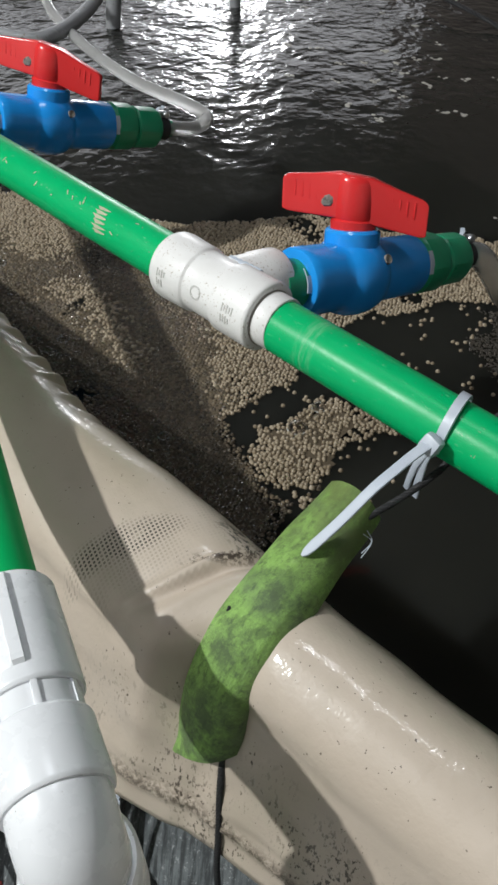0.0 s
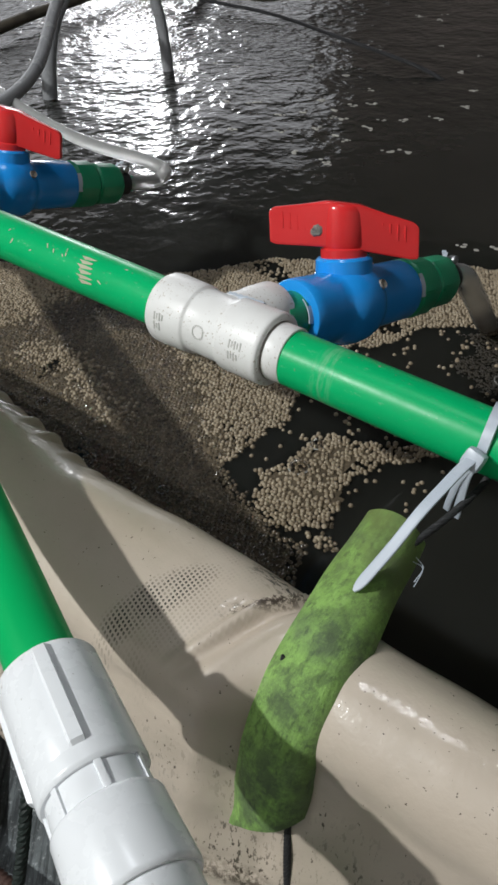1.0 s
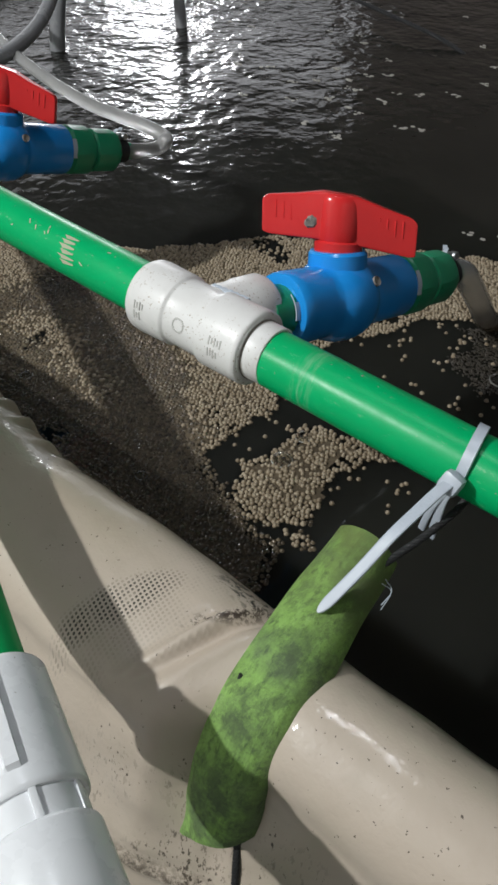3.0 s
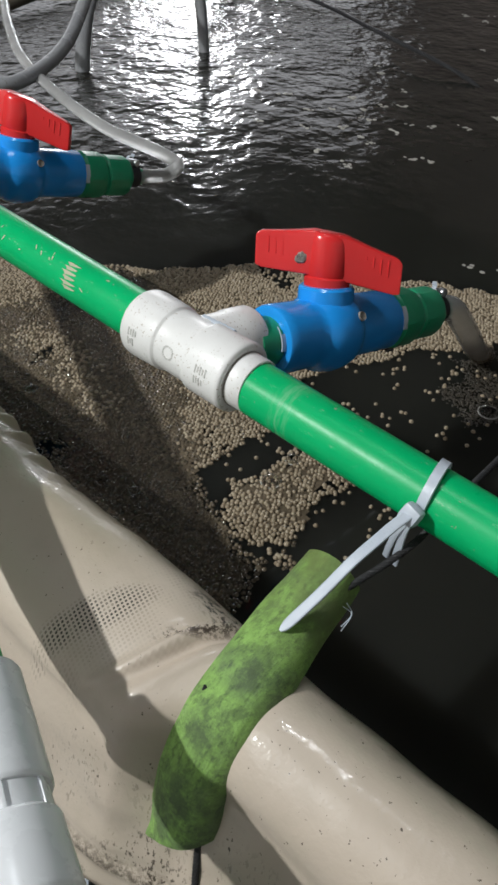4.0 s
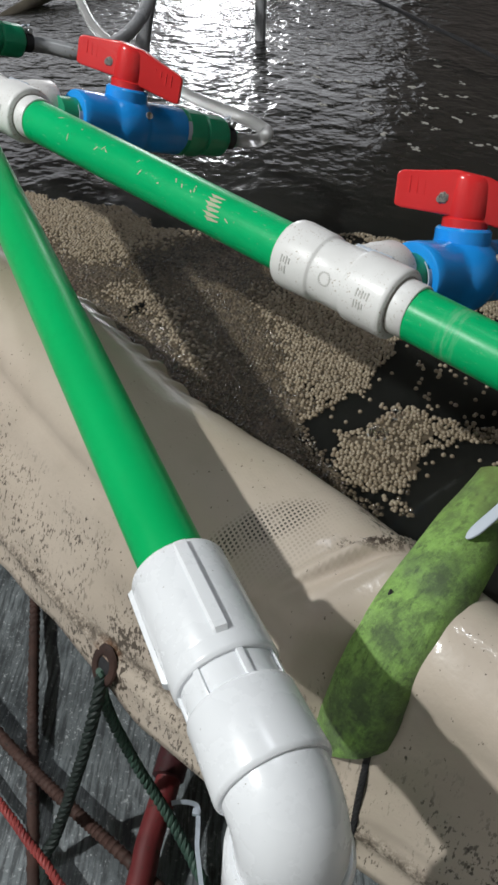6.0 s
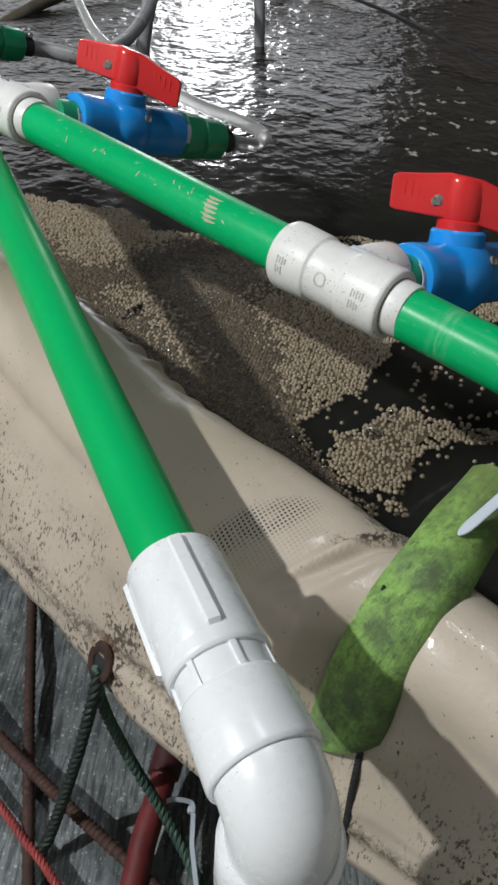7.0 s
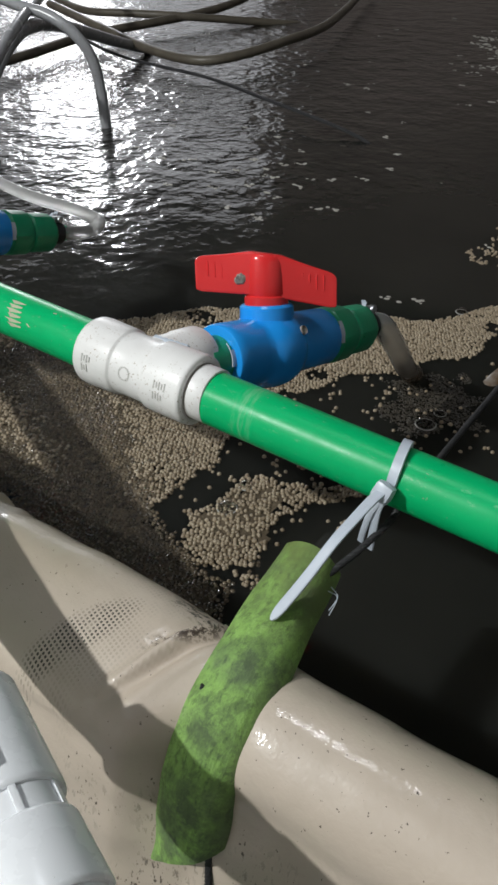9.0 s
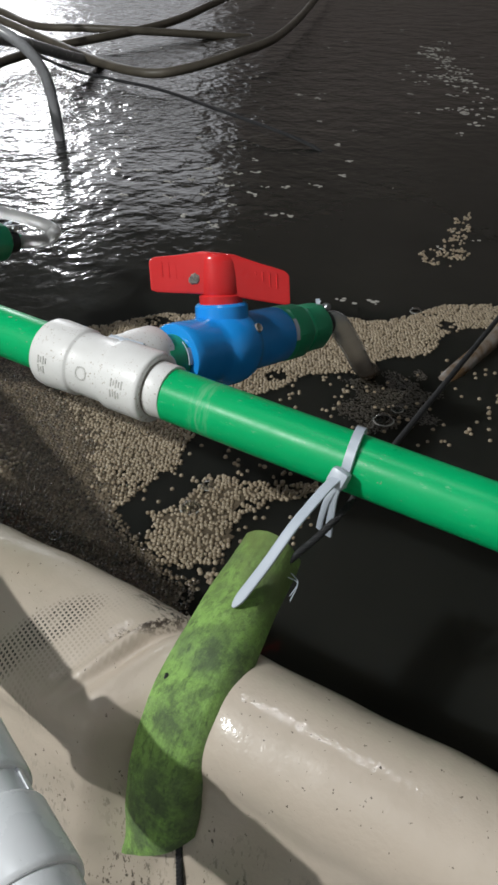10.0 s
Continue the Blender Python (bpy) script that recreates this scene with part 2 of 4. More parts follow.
    weave = math2(nt, "MULTIPLY", math2(nt, "ADD", fx, fy), math2(nt, "ADD", math2(nt, "MULTIPLY", worn, -0.12), 0.008))
    height = math2(nt, "ADD", weave, math2(nt, "ADD", math2(nt, "MULTIPLY", grain(nt, co, 45.0, 4.0), 1.4), math2(nt, "MULTIPLY", grain(nt, co, 300.0, 2.0), 0.48)))
    relief = bump(nt, b, height, 0.34, 0.0012)
    nt.links.new(relief.outputs[0], b.inputs["Coat Normal"])
    return m


def water_material():
    m, nt, b = nodes_of("tank_water")
    co = place(nt)
    sep = nt.nodes.new("ShaderNodeSeparateXYZ")
    nt.links.new(co, sep.inputs[0])
    colour = mix(nt, ramp(nt, grain(nt, co, 6.0), 0.3, 0.7), (0.0165, 0.0168, 0.0142), (0.0222, 0.0220, 0.0186))
    nt.links.new(colour, b.inputs["Base Color"])
    b.inputs["IOR"].default_value = 1.33
    # murky water: the light spreads below the surface
    b.subsurface_method = "BURLEY"
    b.inputs["Subsurface Weight"].default_value = 1.0
    b.inputs["Subsurface Radius"].default_value = (1.0, 0.9, 0.75)
    b.inputs["Subsurface Scale"].default_value = 0.07
    # ripples grow towards the aerated side of the tank
    far = math2(nt, "SUBTRACT", math2(nt, "MULTIPLY", sep.outputs[1], 0.25), math2(nt, "MULTIPLY", sep.outputs[0], 1.6))
    nt.links.new(ramp(nt, far, 0.5, 1.6, 0.05, 0.25), b.inputs["Roughness"])
    nt.links.new(ramp(nt, far, 0.6, 1.5, 0.0, 0.42), b.inputs["Coat Weight"])
    b.inputs["Coat IOR"].default_value, b.inputs["Coat Roughness"].default_value = 1.33, 0.09
    strong = ramp(nt, far, 0.50, 1.9, 0.045, 1.0)
    wave = grain(nt, co, 16.0, 2.5, 0.5)
    chop = grain(nt, co, 44.0, 2.0, 0.5)
    height = math2(nt, "MULTIPLY", math2(nt, "ADD", math2(nt, "MULTIPLY", wave, 0.36), math2(nt, "MULTIPLY", chop, 0.15)), strong)
    relief = bump(nt, b, height, 1.0, 0.03)
    nt.links.new(relief.outputs[0], b.inputs["Coat Normal"])
    return m


def strap_material():
    m, nt, b = nodes_of("weathered_green_plastic")
    co = place(nt)
    fibre = grain(nt, co, 240.0, 7.0, 0.8, (1.6, 0.26, 0.26))
    colour = mix(nt, ramp(nt, fibre, 0.30, 0.68), (0.230, 0.420, 0.088), (0.335, 0.575, 0.150))
    blot = grain(nt, co, 30.0, 5.0, 0.65)
    colour = mix(nt, ramp(nt, blot, 0.50, 0.66, 0.0, 0.55), colour, (0.075, 0.115, 0.045))
    colour = mix(nt, ramp(nt, grain(nt, co, 52.0, 4.0, 0.6), 0.58, 0.70, 0.0, 0.35), colour, (0.38, 0.56, 0.20))
    pit = grain(nt, co, 260.0, 4.0, 0.7, (1.2, 0.6, 0.6))
    colour = mix(nt, ramp(nt, pit, 0.54, 0.68, 0.0, 0.70), colour, (0.045, 0.07, 0.03))
    scuff = grain(nt, co, 95.0, 8.0, 0.8, (1.0, 0.5, 0.5), 0.5)
    colour = mix(nt, ramp(nt, scuff, 0.49, 0.59, 0.0, 0.62), colour, (0.085, 0.13, 0.05))
    colour = mix(nt, ramp(nt, scuff, 0.42, 0.30, 0.0, 0.5), colour, (0.42, 0.60, 0.24))
    sep = nt.nodes.new("ShaderNodeSeparateXYZ")
    nt.links.new(co, sep.inputs[0])
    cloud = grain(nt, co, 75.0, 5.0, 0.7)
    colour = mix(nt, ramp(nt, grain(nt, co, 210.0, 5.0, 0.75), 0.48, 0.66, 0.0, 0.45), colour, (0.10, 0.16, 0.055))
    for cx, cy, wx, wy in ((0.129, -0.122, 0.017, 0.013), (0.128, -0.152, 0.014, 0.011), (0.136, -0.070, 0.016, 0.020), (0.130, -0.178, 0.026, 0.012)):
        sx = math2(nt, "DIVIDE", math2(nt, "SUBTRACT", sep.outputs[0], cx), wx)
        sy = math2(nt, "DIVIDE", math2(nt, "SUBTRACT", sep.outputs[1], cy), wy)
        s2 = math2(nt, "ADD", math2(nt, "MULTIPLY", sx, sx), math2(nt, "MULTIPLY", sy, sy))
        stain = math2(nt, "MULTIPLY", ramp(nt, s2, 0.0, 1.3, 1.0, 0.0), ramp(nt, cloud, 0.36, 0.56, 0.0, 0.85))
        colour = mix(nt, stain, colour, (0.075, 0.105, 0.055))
    edge = math2(nt, "MULTIPLY", ramp(nt, math2(nt, "ADD", sep.outputs[0], math2(nt, "MULTIPLY", cloud, 0.012)), 0.147, 0.157), 0.75)
    colour = mix(nt, edge, colour, (0.045, 0.060, 0.028))
    # browned towards the end over the water
    old = math2(nt, "MULTIPLY", ramp(nt, sep.outputs[1], -0.115, -0.055), ramp(nt, cloud, 0.30, 0.60, 0.25, 0.9))
    colour = mix(nt, old, colour, (0.155, 0.200, 0.060))
    grey = grain(nt, co, 26.0, 5.0, 0.65)
    colour = mix(nt, ramp(nt, grey, 0.48, 0.64, 0.0, 0.36), colour, (0.10, 0.125, 0.095))
    nt.links.new(colour, b.inputs["Base Color"])
    b.inputs["Roughness"].default_value = 0.62
    bump(nt, b, math2(nt, "ADD", fibre, math2(nt, "MULTIPLY", pit, 0.5)), 0.8, 0.0012)
    return m


def pellet_material(name, dark, light, rough):
    m, nt, b = nodes_of(name)
    geo = nt.nodes.new("ShaderNodeNewGeometry")
    colour = mix(nt, geo.outputs["Random Per Island"], dark, light)
    nt.links.new(colour, b.inputs["Base Color"])
    b.inputs["Roughness"].default_value = rough
    bump(nt, b, grain(nt, place(nt), 900.0, 2.0), 0.5, 0.0004)
    return m


def hose_material():
    m, nt, b = nodes_of("clear_hose")
    co = place(nt)
    sep = nt.nodes.new("ShaderNodeSeparateXYZ")
    nt.links.new(co, sep.inputs[0])
    slime = math2(nt, "MULTIPLY", ramp(nt, sep.outputs[2], -0.040, -0.095), ramp(nt, grain(nt, co, 60.0), 0.3, 0.6, 0.55, 1.0))
    colour = mix(nt, ramp(nt, grain(nt, co, 25.0), 0.3, 0.7), (0.62, 0.62, 0.615), (0.76, 0.76, 0.755))
    colour = mix(nt, slime, colour, (0.16, 0.10, 0.055))
    nt.links.new(colour, b.inputs["Base Color"])
    b.inputs["Roughness"].default_value = 0.16
    nt.links.new(ramp(nt, slime, 0.0, 1.0, 0.66, 0.3), b.inputs["Transmission Weight"])
    b.inputs["IOR"].default_value = 1.14
    return m


def sheet_material():
    m, nt, b = nodes_of("grey_ground_sheet")
    co = place(nt)
    colour = mix(nt, ramp(nt, grain(nt, co, 18.0, 6.0, 0.7), 0.35, 0.65), (0.085, 0.096, 0.102), (0.225, 0.248, 0.258))
    colour = mix(nt, ramp(nt, grain(nt, co, 260.0, 4.0, 0.75), 0.585, 0.63, 0.0, 0.95), colour, (0.46, 0.48, 0.49))
    colour = mix(nt, ramp(nt, grain(nt, co, 190.0, 5.0, 0.65, (1.6, 0.12, 1.0), radians(-42)), 0.44, 0.58, 0.0, 0.75), colour, (0.028, 0.031, 0.034))
    nt.links.new(colour, b.inputs["Base Color"])
    b.inputs["Roughness"].default_value = 0.45
    bump(nt, b, grain(nt, co, 60.0, 5.0), 0.6, 0.003)
    return m


def bubble_material():
    m, nt, b = nodes_of("bubble_film")
    b.inputs["Base Color"].default_value = (1, 1, 1, 1)
    b.inputs["Roughness"].default_value = 0.02
    b.inputs["Transmission Weight"].default_value = 1.0
    b.inputs["IOR"].default_value = 1.33
    return m


def glint_ring_material():
    m, nt, b = nodes_of("bubble_glint_ring")
    # whitish base colour paints the bright reflection round a clear bubble
    b.inputs["Base Color"].default_value = (0.85, 0.84, 0.80, 1)
    b.inputs["Roughness"].default_value = 0.12
    b.inputs["Transmission Weight"].default_value = 0.55
    b.inputs["IOR"].default_value = 1.33
    return m


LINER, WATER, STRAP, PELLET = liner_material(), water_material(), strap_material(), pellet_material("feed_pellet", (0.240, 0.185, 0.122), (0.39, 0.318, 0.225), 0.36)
# dark tone of wet pellets, which also paints in the pipes' shadows
WET_SHADED = pellet_material("wet_shaded_pellet", (0.055, 0.043, 0.029), (0.175, 0.136, 0.090), 0.11)
WET_SHADED.node_tree.nodes["Principled BSDF"].inputs["Specular IOR Level"].default_value = 1.0
SILT = pellet_material("sunken_crumb", (0.022, 0.018, 0.013), (0.060, 0.049, 0.034), 0.3)
HOSE, SHEET, FILM, GLINT_RING = hose_material(), sheet_material(), bubble_material(), glint_ring_material()
DROPLET = plastic("wet_bubble", (0.07, 0.055, 0.036), (0.15, 0.115, 0.075), 0.10, (0.1, 0.08, 0.06), 0.8, 60, 0, 0.0)
SCUM = plastic("feed_scum", (0.070, 0.056, 0.039), (0.168, 0.132, 0.092), 0.12, (0.2, 0.16, 0.11), 0.58, 90, 0, 0.8)
FOAM = plastic("foam", (0.34, 0.32, 0.29), (0.52, 0.50, 0.46), 0.5, (0.3, 0.27, 0.2), 0.66, 120)


DROPLET.node_tree.nodes["Principled BSDF"].inputs["Specular IOR Level"].default_value = 1.0


# ---- builders ----
def mesh_of(name, bm, material, smooth=40):
    bmesh.ops.recalc_face_normals(bm, faces=bm.faces[:])
    me = bpy.data.meshes.new(name)
    bm.to_mesh(me)
    bm.free()
    me.materials.append(material)
    me.shade_smooth()
    if smooth:
        me.set_sharp_from_angle(angle=radians(smooth))
    return me


def part(name, bm, material, parent=None, label="", smooth=40):
    ob = new(name, mesh_of(name, bm, material, smooth))
    ob.parent = parent
    return tagged(ob, label)


def empty(name, m=None):
    ob = new(name)
    ob.empty_display_size = 0.02
    if m is not None:
        ob.matrix_world = m
    return ob


def lathe(profile, segs=40, bm=None, m=None):
    """Turns (along, radius) pairs about the Y axis; ends with radius 0 are closed."""
    bm = bm or bmesh.new()
    rings = []
    for a, r in profile:
        if r <= 1e-6:
            rings.append([bm.verts.new((0, a, 0))])
        else:
            rings.append([bm.verts.new((r * math.cos(2 * math.pi * k / segs), a, r * math.sin(2 * math.pi * k / segs))) for k in range(segs)])
    for p, q in zip(rings, rings[1:]):
        for k in range(segs):
            j = (k + 1) % segs
            loop = [p[k % len(p)], p[j % len(p)], q[j % len(q)], q[k % len(q)]]
            keep = [v for i, v in enumerate(loop) if v not in loop[:i]]
            if len(keep) > 2:
                bm.faces.new(keep)
    if m is not None:
        bmesh.ops.transform(bm, matrix=m, verts=[v for ring in rings for v in ring])
    return bm


def glide(points, steps=8):
    """A smooth line through the points."""
    p = [Vector(q) for q in points]
    p = [2 * p[0] - p[1]] + p + [2 * p[-1] - p[-2]]
    out = []
    for i in range(1, len(p) - 2):
        for k in range(steps):
            t = k / steps
            a, b, c, d = p[i - 1], p[i], p[i + 1], p[i + 2]
            out.append(0.5 * ((2 * b) + (c - a) * t + (2 * a - 5 * b + 4 * c - d) * t * t + (3 * b - a - 3 * c + d) * t ** 3))
    return out + [p[-2]]


def sweep(line, section, bm=None, closed=True, up=(0, 0, 1)):
    """Sweeps a section of (side, up) pairs along a line; section may be a function of the way from 0 to 1."""
    bm = bm or bmesh.new()
    rings, side = [], None
    for i, q in enumerate(line):
        way = (line[min(i + 1, len(line) - 1)] - line[max(i - 1, 0)]).normalized()
        if side is None:
            side = way.cross(Vector(up)).normalized()
        side = (side - way * side.dot(way)).normalized()
        top = side.cross(way)
        pairs = section(i / (len(line) - 1)) if callable(section) else section
        rings.append([bm.verts.new(q + side * a + top * b) for a, b in pairs])
    for p, q in zip(rings, rings[1:]):
        n = len(p)
        for k in range(n if closed else n - 1):
            bm.faces.new((p[k], p[(k + 1) % n], q[(k + 1) % n], q[k]))
    if closed:
        bm.faces.new(rings[0])
        bm.faces.new(rings[-1][::-1])
    return bm


def circle(r, segs=14):
    return [(r * math.cos(2 * math.pi * k / segs), r * math.sin(2 * math.pi * k / segs)) for k in range(segs)]


def twisted(line, radius, pitch, strands=3):
    """A laid rope: strands wound round the line."""
    bm = bmesh.new()
    total, far = 0.0, [0.0]
    for a, b in zip(line, line[1:]):
        total += (b - a).length
        far.append(total)
    count = max(8, int(total / pitch * 8))
    for s in range(strands):
        pts = []
        for k in range(count + 1):
            d = total * k / count
            i = min(max(j for j in range(len(far)) if far[j] <= d + 1e-9), len(line) - 2)
            t = (d - far[i]) / max(1e-9, far[i + 1] - far[i])
            q = line[i].lerp(line[i + 1], t)
            way = (line[i + 1] - line[i]).normalized()
            one = way.orthogonal().normalized() if abs(way.z) > 0.95 else way.cross(Vector((0, 0, 1))).normalized()
            two = way.cross(one)
            a = 2 * math.pi * (d / pitch + s / strands)
            pts.append(q + (one * math.cos(a) + two * math.sin(a)) * radius * 0.52)
        sweep(pts, circle(radius * 0.56, 7), bm)
    return bm


def block(size, bevel=0.001, m=None, bm=None, segments=2):
    bm = bm or bmesh.new()
    got = bmesh.ops.create_cube(bm, size=1.0)["verts"]
    bmesh.ops.scale(bm, vec=size, verts=got)
    edges = list({e for v in got for e in v.link_edges})
    if bevel:
        made = bmesh.ops.bevel(bm, geom=edges, offset=bevel, segments=segments, affect="EDGES", profile=0.6)
        got = list({v for f in made["faces"] for v in f.verts} | {v for v in got if v.is_valid})
    if m is not None:
        bmesh.ops.transform(bm, matrix=m, verts=got)
    return bm


def plate(outline, height, bevel=0.001, m=None):
    """An outline in the XY plane raised by height, with rounded edges."""
    bm = bmesh.new()
    low = [bm.verts.new((x, y, 0)) for x, y in outline]
    f = bm.faces.new(low)
    top = bmesh.ops.extrude_face_region(bm, geom=[f])
    bmesh.ops.translate(bm, vec=(0, 0, height), verts=[v for v in top["geom"] if isinstance(v, bmesh.types.BMVert)])
    if bevel:
        bmesh.ops.bevel(bm, geom=[e for e in bm.edges if e.calc_face_angle(0) > 0.5], offset=bevel, segments=3, affect="EDGES", profile=0.6)
    if m is not None:
        bmesh.ops.transform(bm, matrix=m, verts=bm.verts[:])
    return bm


# ---- the tank ----
WATER_Z, PIPE_Z, GROUND_Z = -0.11, 0.0800, -0.30
FALL = 0.02  # the pipe drops by this much a metre
RIM_Y, RIM_Z, RIM_R = -0.121, -0.017, 0.036


def bell(x, centre, width):
    return math.exp(-((x - centre) / width) ** 2)


def hem_out(u):
    """How far out the hem of the skirt hangs."""
    t = min(1.0, max(0.0, (u - 0.06) / 0.14))
    return -0.217 + 0.028 * t * t * (3 - 2 * t) - 0.012 * min(1.0, max(0.0, (-u - 0.15) / 0.3))


def swell(u):
    """How far the folded tarpaulin bulges outwards beside the strap."""
    t = min(1.0, max(0.0, (0.118 - u) / 0.032))
    return 1.0 + (0.60 - 0.25 * min(1.0, max(0.0, -u / 0.25))) * t * t * (3 - 2 * t)


def liner_point(u, k):
    """The liner at u along the rim; k runs from 0 (inside, under water) over the rim (1 to 2) to the hem (3)."""
    shift = 0.022 * min(1.0, max(0.0, (-u - 0.07) / 0.16)) ** 1.3
    n1 = noise.noise((u * 9, k * 2.3, 0.7))
    n2 = noise.noise((u * 26, k * 5.0, 3.1))
    if k <= 1:
        y, z, out = -0.085, -0.55 + (RIM_Z + 0.55) * k, (1, 0)
        push = 0.002 * n1
    elif k <= 2:
        a = math.pi * (k - 1)
        out = (math.cos(a), math.sin(a))
        push = 0.0022 * n1 + 0.0012 * n2
        # crinkles of the coating along the inner shoulder
        for at, high, wide in ((-0.224, 0.0026, 0.0045), (-0.194, 0.0036, 0.0040), (-0.171, 0.0018, 0.0030), (-0.148, 0.0046, 0.0036), (-0.124, 0.0054, 0.0034), (-0.112, 0.0020, 0.0026), (-0.097, 0.0034, 0.0040), (-0.074, 0.0016, 0.0050)):
            push += 0.78 * high * bell(u + 0.008 * (a - 0.66), at, wide) * bell(a, 0.62, 0.23)
            push -= 0.38 * high * bell(u + 0.014 * (a - 0.66), at + 2.2 * wide, 1.4 * wide) * bell(a, 0.68, 0.30)
        # folds that run up to the strap
        off = u - 0.0982 + 0.0235 * (a - 1.04)
        reach = bell(a, 1.55, 0.85)
        push += 0.0062 * bell(off, 0, 0.0026) * reach - 0.0036 * bell(off, 0.0080, 0.0040) * reach + 0.0022 * bell(off, 0.0150, 0.0045) * bell(a, 1.7, 0.6)
        push -= 0.0016 * bell(off, -0.0070, 0.0040) * reach
        push += 0.0015 * bell(u, 0.088, 0.016) * bell(a, 2.5, 0.3)
        push += 0.0022 * bell(u, 0.02, 0.05) * bell(a, 0.75, 0.5)
        push -= 0.0050 * bell(u, 0.130, 0.0105) * min(1.0, max(0.0, (a - 0.7) / 0.8))
        y, z = RIM_Y + RIM_R * out[0], RIM_Z + RIM_R * out[1]
        if a > math.pi / 2:
            wide = swell(u)
            full = (wide - 1) / 0.6
            y = RIM_Y + RIM_R * wide * out[0]
            z = RIM_Z + RIM_R * (1 - 0.04 * full * bell(a, 2.2, 0.5)) * max(0.0, out[1]) ** (1 - 0.22 * full)
    else:
        t = k - 2
        end_y, end_z = hem_out(u), -0.136 - 0.004 * noise.noise((u * 14, 2.0, 0)) - 0.02 * bell(u, 0.0, 0.045)
        start = RIM_Y - RIM_R * swell(u)
        y = start + (end_y - start) * t ** (0.85 + 0.3 * min(1.0, max(0.0, (u - 0.02) / 0.16)))
        z = RIM_Z + (end_z - RIM_Z) * t
        out = (-1, 0.25)
        push = -0.0050 * bell(u, 0.130, 0.0105) * (1 - 0.6 * t) + (0.004 * n1 + 0.002 * n2) * min(1, t * 4) + 0.0022 * bell(t, 0.80, 0.03) - 0.0014 * bell(t, 0.74, 0.025)
    return Vector((u, y + shift * min(1, max(0, 1.6 - abs(k - 1.2))) + out[0] * push, z + out[1] * push))


def build_liner():
    us, u = [], -5.85
    while u < 3.1:
        us.append(u)
        u += 0.0018 if 0.02 < u < 0.17 or -0.24 < u < -0.06 else 0.0035 if -0.26 < u < 0.34 else 0.02 if -1.5 < u < 1.1 else 0.08
    ks = [0, 0.5, 0.8, 0.93] + [1 + i / 44 for i in range(45)] + [2 + i / 26 for i in range(1, 27)]
    bm = bmesh.new()
    rows = [[bm.verts.new(liner_point(u, k)) for k in ks] for u in us]
    for a, b in zip(rows, rows[1:]):
        for i in range(len(ks) - 1):
            bm.faces.new((a[i], b[i], b[i + 1], a[i + 1]))
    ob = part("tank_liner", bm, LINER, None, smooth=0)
    thick = ob.modifiers.new("thickness", "SOLIDIFY")
    thick.thickness, thick.offset = 0.0014, 0
    return tagged(ob, "beige tarpaulin liner folded over the tank's rim, dirty near its hem", "tank liner")


liner = build_liner()

bm = bmesh.new()
bmesh.ops.create_grid(bm, x_segments=8, y_segments=8, size=1, matrix=Matrix.Translation((-1.4, 2.9, WATER_Z)) @ Matrix.Diagonal((4.49, 2.995, 1, 1)))
water = tagged(part("water", bm, WATER), "dark brown tank water, rippled where it is aerated", "water", kind="structure")

bm = bmesh.new()
bmesh.ops.create_grid(bm, x_segments=90, y_segments=90, size=1, matrix=Matrix.Translation((0, -1.0, GROUND_Z)) @ Matrix.Diagonal((1.2, 0.9, 1, 1)))
for v in bm.verts:
    v.co.z += 0.012 * noise.noise(v.co * 7) + 0.006 * noise.noise(v.co * 21)
sheet = tagged(part("ground_sheet", bm, SHEET, smooth=0), "crumpled grey plastic sheet lying on the ground", "ground sheet", kind="structure")


# walls and roof are unseen, added to limit sky light and tone reflections
def shed():
    bm = block((9.0, 9.0, 0.1), 0, Matrix.Translation((-1.4, 0.4, GROUND_Z - 0.09)))
    tagged(part("ground", bm, EARTH), "dark earthen floor of the shed", "ground", kind="structure")
    for name, pieces in (("wall_north", [((7.1, 0.1, 3.2), (-0.45, 5.95, 1.2)), ((1.9, 0.1, 0.6), (-4.95, 5.95, -0.1)), ((1.9, 0.1, 0.5), (-4.95, 5.95, 2.55))]),
                         ("wall_west", [((0.1, 6.0, 3.2), (-5.95, -0.95, 1.2)), ((0.1, 3.84, 0.6), (-5.95, 3.97, -0.1)), ((0.1, 3.84, 0.5), (-5.95, 3.97, 2.55))]),
                         ("wall_south", [((9.0, 0.1, 3.2), (-1.4, -4.0, 1.2))]), ("wall_east", [((0.1, 9.85, 3.2), (3.15, 0.97, 1.2))])):
        bm = bmesh.new()
        for size, at in pieces:
            block(size, 0, Matrix.Translation(at), bm)
        # south and east walls, out of view, serve as added fill reflectors
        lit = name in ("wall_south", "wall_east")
        tagged(part(name, bm, FILL_WALL if lit else WALL), "unseen pale wall added to bounce fill light" if lit else "unseen grey wall, toned for the water's reflections", "wall", kind="structure")
    tagged(part("ceiling", block((9.2, 10.05, 0.1), 0, Matrix.Translation((-1.4, 0.97, 2.86))), ROOF), "unseen dark roof, added to shut out the sky", "ceiling", kind="structure")


shed()


# ---- pipe with its tees ----
def along_x(along, up=PIPE_Z):
    """Turns the lathe's Y axis onto X."""
    return Matrix.Translation((along, 0, up)) @ Matrix.Rotation(FALL, 4, "Y") @ Matrix.Rotation(-math.pi / 2, 4, "Z")


